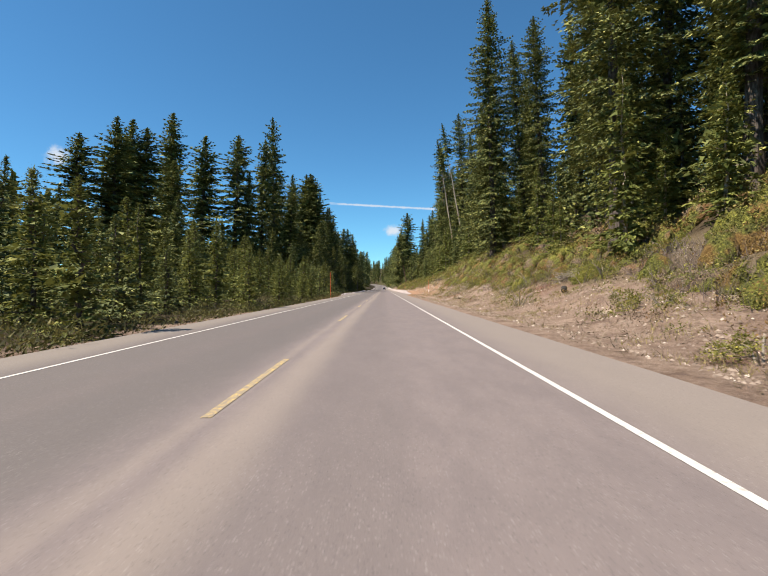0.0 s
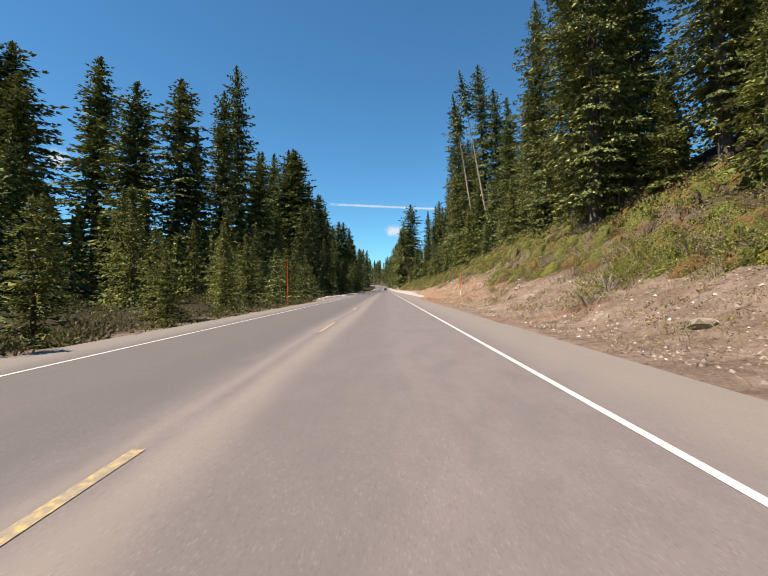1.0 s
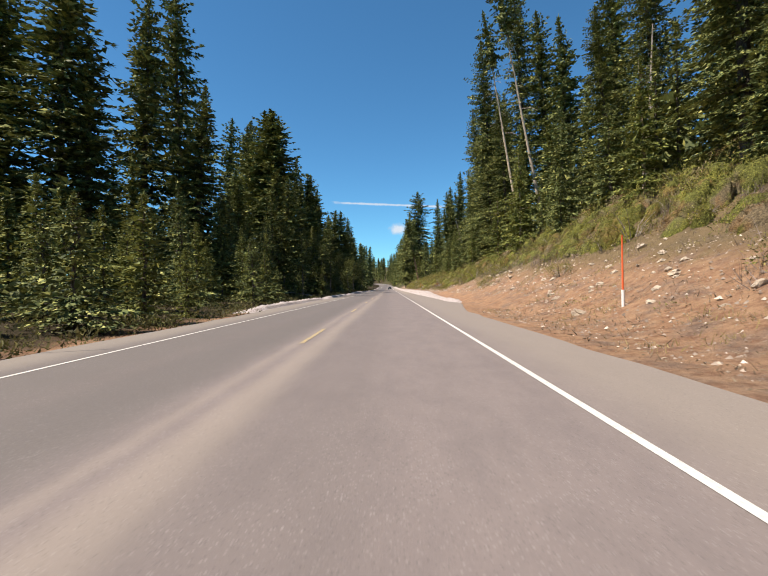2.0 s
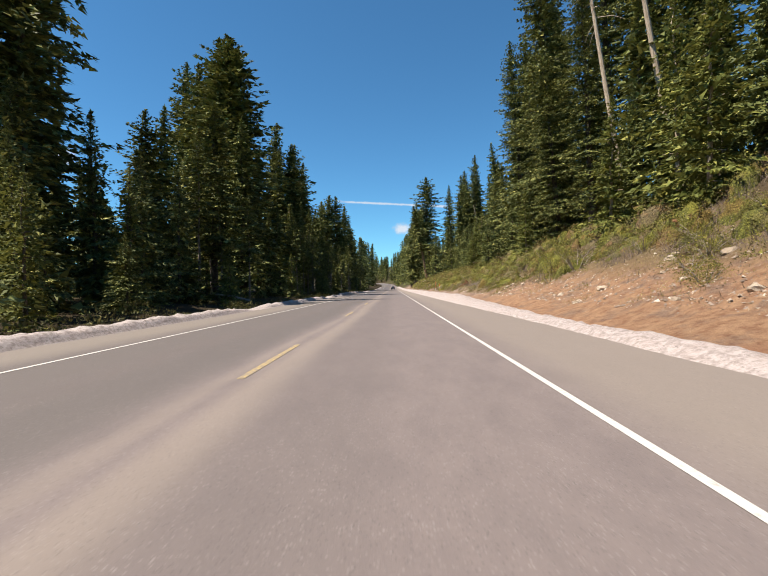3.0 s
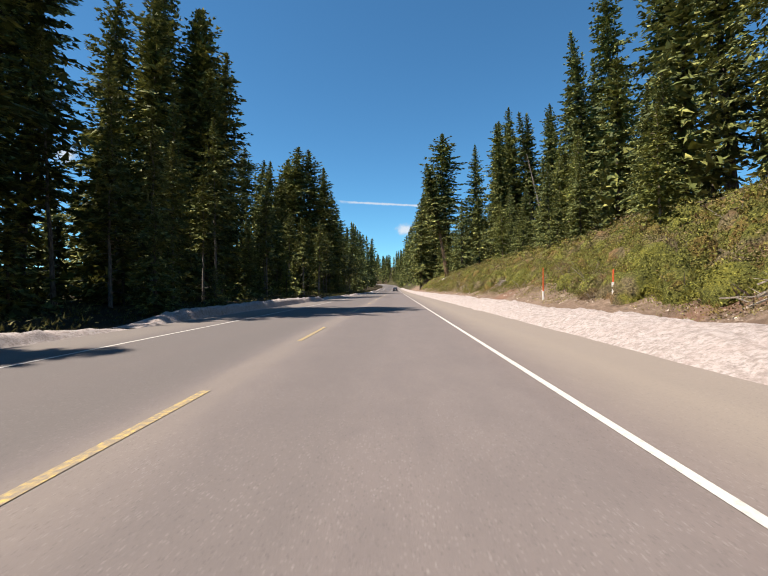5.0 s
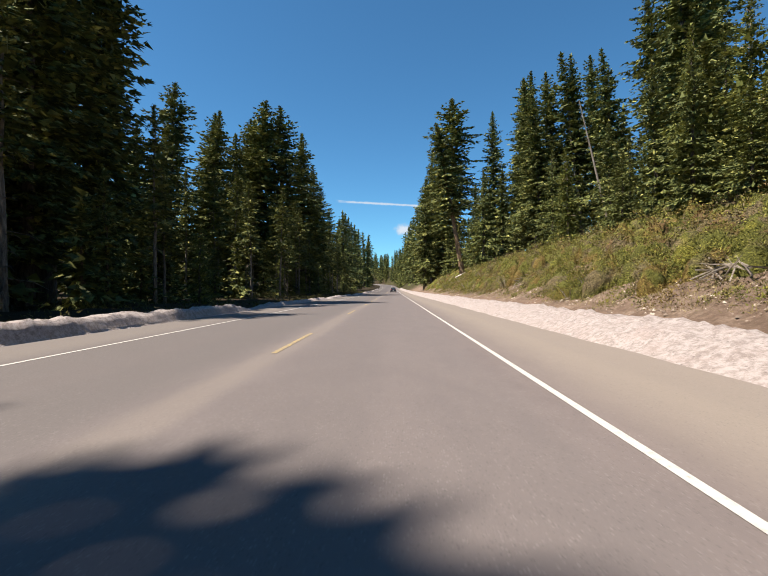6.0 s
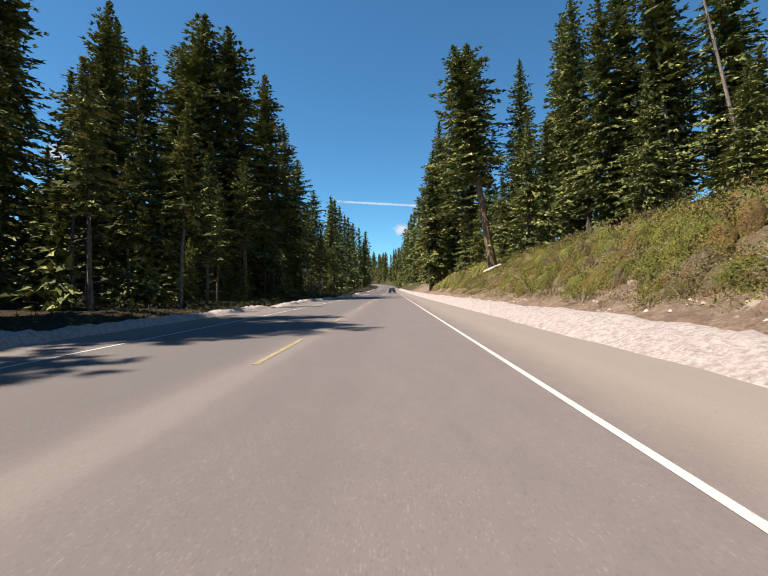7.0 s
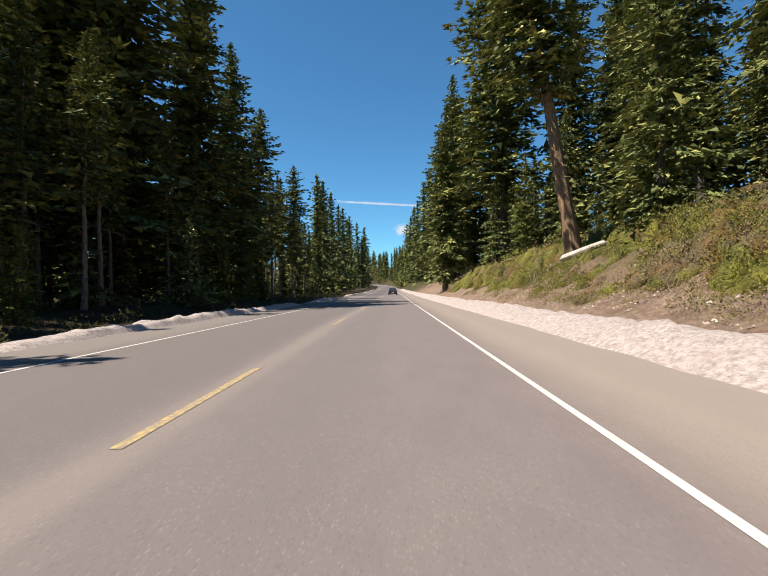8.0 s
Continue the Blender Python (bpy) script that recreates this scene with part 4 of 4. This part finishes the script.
def strewn(name, seed, n, reach, lengths, thick, lift, wander, keep, material, label, word):
    """Thin stalks over the east bank: lift is how upright they stand, keep says where they grow."""
    rng = np.random.default_rng(seed)
    x, y = reach[0] + (reach[1] - reach[0]) * rng.uniform(0, 1, n) ** 0.85, 250 * rng.uniform(0, 1, n) ** 1.3
    mask = np.array([keep(a, b) and not (b > 76 and a < 8.6) for a, b in zip(x, y)])
    x, y = x[mask], y[mask]
    o = np.stack((x, y, np.array([ground(a, b) for a, b in zip(x, y)]) + 0.02), 1)
    d = rng.normal(0, wander, o.shape) + np.array((-0.1, 0, lift))
    d /= np.linalg.norm(d, axis=1)[:, None]
    ln = rng.uniform(lengths[0], lengths[1], len(x))
    v, f = blades(rng, o, d, ln, np.full(len(x), thick) * rng.uniform(0.6, 1.5, len(x)))
    tagged(new(name, mesh_of(name, v, f, material)), label, word, kind="stuff")


def patch(a, b, scale, at):
    return noise.noise(Vector((a * scale, b * scale, at)))


strewn("litter", 78, 80000, (5.6, 14.5), (0.05, 0.2), 0.02, 0.06, 0.55, lambda a, b: patch(a, b, 0.6, 4) > -0.25, DRY_GRASS, "pale dead stalks and twigs strewn over the bank", "litter")
strewn("straw_grass", 80, 80000, (6.0, 12.5), (0.06, 0.2), 0.012, 0.9, 0.45, lambda a, b: patch(a, b, 0.45, 9) > 0.12, STRAW, "yellow dry grass tufts low on the bank", "grass")
strewn("low_grass", 82, 110000, (8.6, 12.0), (0.06, 0.2), 0.013, 0.8, 0.5, lambda a, b: b > 112 and patch(a, b, 0.5, 21) > -0.12, STRAW, "low straw-coloured grass along the foot of the bank", "grass")
strewn("twig_brush", 81, 90000, (9.5, 17.0), (0.3, 0.85), 0.014, 1.0, 0.4, lambda a, b: a > brush_line(b) - 1.2 and b < 160 and patch(a, b, 0.35, 15) > 0.08, TWIGS, "bare grey-purple twigs of brush on the slope", "brush")


def stone_mesh(seed):
    bm = bmesh.new()
    bmesh.ops.create_icosphere(bm, subdivisions=2, radius=1)
    for v in bm.verts:
        n = noise.noise(v.co * 1.3 + Vector((seed * 7, 0, 0)))
        v.co *= 1 + 0.5 * n
        v.co.z *= 0.65
    me = bpy.data.meshes.new("boulder")
    bm.to_mesh(me), bm.free()
    me.materials.append(STONE)
    return me


STONES = [stone_mesh(s) for s in range(4)]
rock = random.Random(41)
for i in range(90):
    y = rock.uniform(6, 240)
    x = rock.uniform(7.6, 13.5)
    if 84 < y and x < 8.8:
        continue
    ob = tagged(new("boulder", STONES[i % 4]), "tan angular boulder half sunk in the bank", "rock", "bank boulders")
    r = rock.uniform(0.1, 0.28) * (1.7 if rock.random() < 0.06 else 1)
    ob.matrix_basis = pose(x, y, ground(x, y) - r * 0.3, rock.uniform(-20, 20), rock.uniform(-20, 20), rock.uniform(0, 360)) @ Matrix.Diagonal((r * rock.uniform(0.8, 1.5), r, r * rock.uniform(0.7, 1.1), 1))

# small pale stones in the clay bank
PALE_STONE = make_stone("pale_stone", (0.3, 0.23, 0.16), (0.52, 0.45, 0.36))
PEBBLE = STONES[1].copy()
PEBBLE.materials[0] = PALE_STONE
for i in range(170):
    x, y, r = rock.uniform(8.6, 13.8), rock.uniform(58, 116), 0.04 + 0.13 * rock.random() ** 2
    ob = tagged(new("stone", PEBBLE), "small pale stone sticking out of the clay bank", "stone", "clay bank stones")
    ob.matrix_basis = pose(x, y, ground(x, y) + r * 0.1, rock.uniform(-30, 30), rock.uniform(-30, 30), rock.uniform(0, 360)) @ Matrix.Diagonal((r * 1.3, r, r, 1))

# gravel and clods on the bank
grit = np.random.default_rng(3)
n = 42000
gx, gy = 5.9 + 8.5 * grit.uniform(0, 1, n) ** 1.1, 245 * grit.uniform(0, 1, n) ** 1.3
gx = np.where((gy > 76) & (gx < 8.4), gx + 2.6, gx)
gz = np.array([ground(a, b) for a, b in zip(gx, gy)])
gs = 0.013 + 0.075 * grit.uniform(0, 1, n) ** 2.6
corners = np.array(((1, 0, -0.4), (-0.5, 0.87, -0.4), (-0.5, -0.87, -0.4), (0.15, 0.1, 0.4)))
spin = grit.uniform(0, 6.283, n)
cs, sn = np.cos(spin)[:, None], np.sin(spin)[:, None]
tri = corners[None] * grit.uniform(0.6, 1.3, (n, 4, 1)) * gs[:, None, None]
tri = np.stack((tri[..., 0] * cs - tri[..., 1] * sn, tri[..., 0] * sn + tri[..., 1] * cs, tri[..., 2]), -1) + np.stack((gx, gy, gz + 0.01), 1)[:, None]
faces = (np.arange(n)[:, None, None] * 4 + np.array(((0, 1, 3), (1, 2, 3), (2, 0, 3)))[None]).reshape(-1, 3)
tagged(new("gravel", mesh_of("gravel", tri.reshape(-1, 3), faces, GRIT)), "loose tan gravel and clods on the bank", "gravel", kind="stuff")

def snag(x, y, height, r, lean, wood=DEAD_WOOD):
    """A dead, bare trunk with broken limbs."""
    rng = random.Random(int(x * 10 + y))
    pieces = [tube([(0, 0, -0.4), (0.05, 0, height * 0.5), (0.1, 0.05, height)], (r, r * 0.75, r * 0.3), 8)]
    for i in range(26):
        z, a = height * rng.uniform(0.25, 0.97), rng.uniform(0, 6.3)
        ln = rng.uniform(0.3, 1.0)
        out = Vector((math.cos(a), math.sin(a), rng.uniform(-0.4, 0.3)))
        p = Vector((0.05, 0, z))
        pieces.append(tube((p, p + out * ln * 0.6, p + out * ln + Vector((0, 0, -0.15))), (0.035, 0.022, 0.006), 4))
    v, f = joined(pieces)
    ob = tagged(new("dead_tree", mesh_of("dead_tree", v, f, wood)), "bare grey dead tree with broken limbs", "dead tree", "dead trees")
    ob.matrix_basis = pose(x, y, ground(x, y), 0, lean, 0)


snag(30.3, 221, 17, 0.17, -13), snag(34.5, 234.6, 18, 0.14, -3)
snag(20.5, 88, 12, 0.12, 3)


def stump(x, y, r, roots):
    """A broken stump with bared roots reaching down the bank."""
    rng = random.Random(int(y * 7))
    v, f = tube([(0.05, 0, -0.3), (0, 0, 0.1), (-0.03, 0.02, 0.4)], (r * 1.3, r, r * 0.8), 10)
    v = [p + Vector((rng.uniform(-0.04, 0.04), rng.uniform(-0.04, 0.04), rng.uniform(-0.22, 0.16))) * (1 if p.z > 0.3 else 0) for p in v]
    root = tagged(new("stump"), "broken brown tree stump with bared roots on the bank", "stump", "bank stumps")
    root.matrix_basis = pose(x, y, ground(x, y))
    part("trunk", mesh_of("trunk", v, f, RUSTY_WOOD), None, root)
    for i in range(roots):
        a = rng.uniform(1.9, 4.4)
        ln = rng.uniform(0.5, 1.2)
        pts = [(math.cos(a) * ln * u, math.sin(a) * ln * u + rng.uniform(-0.08, 0.08), 0.22 + 0.12 * math.sin(u * 4) - ln * u * 0.55) for u in (0.1, 0.35, 0.6, 0.8, 1.0)]
        v, f = tube(pts, (0.045, 0.035, 0.025, 0.015, 0.006), 5)
        part("root", mesh_of("root", v, f, RUSTY_WOOD), None, root)


stump(11.2, 124.5, 0.26, 9), stump(10.3, 135.4, 0.2, 7), stump(14.1, 103.6, 0.3, 8)


def branch_heap(x, y, r, n):
    rng = random.Random(int(x + y * 3))
    root = tagged(new("branch_heap"), "heap of grey dead branches on the bank", "dead branches", "dead branch heaps")
    root.matrix_basis = pose(x, y, ground(x, y))
    for i in range(n):
        a, c = rng.uniform(0, 6.3), Vector((rng.gauss(0, r * 0.4), rng.gauss(0, r * 0.5), 0))
        ln = rng.uniform(0.4, 1.0) * r
        c.z = ground(x + c.x, y + c.y) - ground(x, y) + rng.uniform(0.05, 0.35)
        e = Vector((math.cos(a) * ln, math.sin(a) * ln, rng.uniform(-0.15, 0.35)))
        v, f = joined([tube((c - e, c + Vector((0, 0, 0.06)), c + e * 0.6, c + e), (0.025, 0.022, 0.014, 0.004), 4),
                       tube((c + e * 0.3, c + e * 0.5 + Vector((rng.uniform(-0.3, 0.3), rng.uniform(-0.3, 0.3), 0.2))), (0.012, 0.003), 3)])
        part("branch", mesh_of("branch", v, f, DEAD_WOOD), None, root)


for x, y, r, n in ((10.6, 172.8, 0.8, 18), (11.8, 24, 1.0, 22), (12.4, 36, 1.1, 24), (13.2, 44, 1.0, 20), (10.2, 128, 0.8, 16), (9.9, 146, 0.9, 16), (10.4, 190, 0.9, 16), (11, 8, 0.9, 16)):
    branch_heap(x, y, r, n)
for x, y, r in ((10.0, 134.2, 0.26), (9.7, 135.8, 0.22), (10.4, 136.8, 0.3), (9.5, 133.2, 0.16), (10.9, 134.6, 0.25), (9.6, 152, 0.3), (10.2, 155, 0.36), (15.9, 179, 0.7), (15.2, 180.5, 0.45), (9.4, 126.5, 0.26), (13.0, 46.2, 0.3), (13.8, 45, 0.4), (8.9, 50, 0.3)):
    ob = tagged(new("boulder", STONES[int(y) % 4]), "tan angular boulder bared on the bank", "rock", "bank boulders")
    ob.matrix_basis = pose(x, y, ground(x, y) - r * 0.2, rock.uniform(-25, 25), rock.uniform(-25, 25), rock.uniform(0, 360)) @ Matrix.Diagonal((r * 1.2, r, r, 1))

# ---------------------------------------------------------------- snow poles, logs, car
def snow_pole(x, y, height, white):
    root = tagged(new("snow_pole"), "thin orange snow marker pole beside the road", "marker pole", "snow marker poles")
    root.matrix_basis = pose(x, y, ground(x, y))
    v, f = tube(((0, 0, white), (0.01, 0, height)), (0.03, 0.02), 8)
    part("pole", mesh_of("pole", v, f, ORANGE), None, root)
    v, f = tube(((0, 0, -0.3), (0, 0, white)), (0.045, 0.045), 8)
    part("post", mesh_of("post", v, f, WHITE_PLASTIC), None, root, "white lower post")


snow_pole(-6.1, 64, 3.8, 0.05), snow_pole(8.5, 68.3, 2.0, 0.45), snow_pole(8.9, 158, 1.5, 0.4), snow_pole(8.8, 151, 0.9, 0.5)


def log(a, b, r, label="grey weathered fallen log on the slope", wood=DEAD_WOOD):
    m = (Vector(a) + Vector(b)) / 2 + Vector((0.1, 0.1, 0.05))
    a, b = Vector(a), Vector(b)
    v, f = tube((a, a.lerp(m, 0.15), m, b.lerp(m, 0.15), b), (r * 0.45, r, r * 0.9, r * 0.75, r * 0.3), 10)
    v = [p + 0.12 * r * noise.noise_vector(p * 4.0) for p in v]
    tagged(new("fallen_log", mesh_of("fallen_log", v, f, wood)), label, "log", "fallen logs")


def on(x, y, lift):
    return (x, y, ground(x, y) + lift)


BLEACHED = bark("bleached_wood", (0.36, 0.32, 0.27), (0.6, 0.55, 0.48))
log(on(12.0, 234.4, 0.45), on(13.1, 231, 0.55), 0.2, wood=BLEACHED), log(on(15.9, 229.4, 0.6), on(19.1, 229.2, 0.8), 0.22, wood=BLEACHED), log(on(-9, 118, 0.4), on(-13, 121, 0.9), 0.09)
log(on(13.2, 62.4, 0.2), on(13.9, 63.9, 0.25), 0.16, "charred dark broken log on the bank", plain("burnt_wood", (0.03, 0.025, 0.02), 0.9))
log(on(10.2, 20.6, 0.12), on(10.6, 21.7, 0.16), 0.13, "charred dark broken log on the bank", plain("charred_wood", (0.03, 0.025, 0.02), 0.9))


def loft(sections):
    """A closed skin through rings of equal length, capped at both ends."""
    k = len(sections[0])
    verts = [p for s in sections for p in s]
    faces = [(i * k + j, i * k + (j + 1) % k, (i + 1) * k + (j + 1) % k, (i + 1) * k + j) for i in range(len(sections) - 1) for j in range(k)]
    return verts, faces + [tuple(range(k - 1, -1, -1)), tuple(range(len(verts) - k, len(verts)))]


def ring(y, half, low, high):
    return [(-half * 0.94, y, low), (-half, y, (low + high) * 0.5), (-half * 0.93, y, high), (0, y, high + 0.03), (half * 0.93, y, high), (half, y, (low + high) * 0.5), (half * 0.94, y, low), (0, y, low)]


def car(x, y):
    paint, glass, rubber, chrome = plain("dark_car_paint", (0.03, 0.035, 0.045), 0.25), plain("car_glass", (0.02, 0.025, 0.03), 0.08), plain("tyre_rubber", (0.02, 0.02, 0.02), 0.9), plain("wheel_metal", (0.5, 0.5, 0.5), 0.3, 1.0)
    red, plate = plain("red_lens", (0.4, 0.02, 0.02), 0.2), plain("plate_white", (0.7, 0.7, 0.68))
    root = tagged(new("car"), "small dark grey car driving on the highway", "car")
    root.matrix_basis = pose(x + road_x(y), y, road_z(y))
    v, f = loft([ring(-2.15, 0.78, 0.35, 0.72), ring(-2.05, 0.86, 0.25, 0.98), ring(-1.0, 0.89, 0.22, 1.0), ring(0.9, 0.89, 0.22, 0.97), ring(1.9, 0.85, 0.24, 0.82), ring(2.15, 0.72, 0.32, 0.66)])
    part("body", mesh_of("body", v, f, paint), None, root)
    v, f = loft([ring(-1.85, 0.76, 0.96, 1.0), ring(-1.25, 0.64, 0.96, 1.44), ring(0.1, 0.64, 0.96, 1.47), ring(1.15, 0.74, 0.94, 0.98)])
    cabin = part("cabin", mesh_of("cabin", v, f, paint), None, root)
    v, f = joined([([(-0.66, -1.80, 1.05), (0.66, -1.80, 1.05), (0.56, -1.30, 1.41), (-0.56, -1.30, 1.41)], [(0, 1, 2, 3)])])
    part("rear_window", mesh_of("rear_window", v, f, glass), None, cabin, "dark rear window")
    for sx in (-1, 1):
        for yy in (-1.35, 1.35):
            v, f = tube(((sx * 0.68, yy, 0.31), (sx * 0.9, yy, 0.31)), (0.31, 0.31), 18)
            wheel = part("wheel", mesh_of("wheel", v, f, rubber), None, root)
            v, f = tube(((sx * 0.88, yy, 0.31), (sx * 0.915, yy, 0.31)), (0.19, 0.17), 14)
            part("rim", mesh_of("rim", v, f, chrome), None, wheel)
        v, f = loft([[(sx * a, -2.12, b) for a, b in ((0.5, 0.72), (0.8, 0.72), (0.8, 0.88), (0.5, 0.88))], [(sx * a, -2.02, b) for a, b in ((0.5, 0.72), (0.84, 0.72), (0.84, 0.9), (0.5, 0.9))]])
        part("tail_light", mesh_of("tail_light", v, f, red), None, root, "red tail light")
    v, f = loft([[(a, -2.17, b) for a, b in ((-0.2, 0.5), (0.2, 0.5), (0.2, 0.62), (-0.2, 0.62))], [(a, -2.1, b) for a, b in ((-0.2, 0.5), (0.2, 0.5), (0.2, 0.62), (-0.2, 0.62))]])
    part("number_plate", mesh_of("number_plate", v, f, plate), None, root, "blank white number plate")


car(1.85, 300)


# ---------------------------------------------------------------- far sky: vapour trail and small clouds
def vapour(name, x0, x1, y, z0, z1, thick, density, label):
    m = Nodes(name)
    u = m.n.new("ShaderNodeTexCoord").outputs["UV"]
    sep = m.n.new("ShaderNodeSeparateXYZ")
    m.l.new(u, sep.inputs[0])
    a = m.math("MULTIPLY", m.math("SUBTRACT", sep.outputs[0], 0.5), 2.0)
    b = m.math("MULTIPLY", m.math("SUBTRACT", sep.outputs[1], 0.5), 2.0)
    r = m.math("SQRT", m.math("ADD", m.math("MULTIPLY", a, a), m.math("MULTIPLY", b, b))) if thick > 100 else m.math("MAXIMUM", m.math("ABSOLUTE", b), m.math("POWER", m.math("ABSOLUTE", a), 4.0))
    n = m.noise(0.012, 6, 0.65)
    soft = m.step(m.math("ADD", r, m.math("MULTIPLY", m.math("SUBTRACT", n, 0.5), 1.3)), 0.85, 0.1)
    # even emission replaces sunlight on the vapour; the pane itself is unlit
    em, tr, mix = m.n.new("ShaderNodeEmission"), m.n.new("ShaderNodeBsdfTransparent"), m.n.new("ShaderNodeMixShader")
    em.inputs["Color"].default_value, em.inputs["Strength"].default_value = (0.86, 0.92, 1.0, 1), 0.43
    m.put(m.math("MULTIPLY", soft, density), mix.inputs[0])
    m.l.new(tr.outputs[0], mix.inputs[1]), m.l.new(em.outputs[0], mix.inputs[2]), m.l.new(mix.outputs[0], m.out.inputs["Surface"])
    me = mesh_of(name, [(x0, y, z0 - thick / 2), (x1, y, z1 - thick / 2), (x1, y, z1 + thick / 2), (x0, y, z0 + thick / 2)], [(0, 1, 2, 3)], m.mat)
    uv = me.uv_layers.new()
    for i, p in enumerate(((0, 0), (1, 0), (1, 1), (0, 1))):
        uv.data[i].uv = p
    tagged(new(name, me), label, "cloud", kind="structure")


vapour("vapour_trail", -560, 620, 4300, 820, 745, 36, 0.75, "thin white aircraft vapour trail in the sky")
vapour("cloud", -30, 230, 4350, 560, 560, 170, 0.9, "small white fair-weather cloud low in the sky")
vapour("cloud", -3250, -2900, 4250, 1290, 1290, 270, 0.9, "small white fair-weather cloud in the sky")
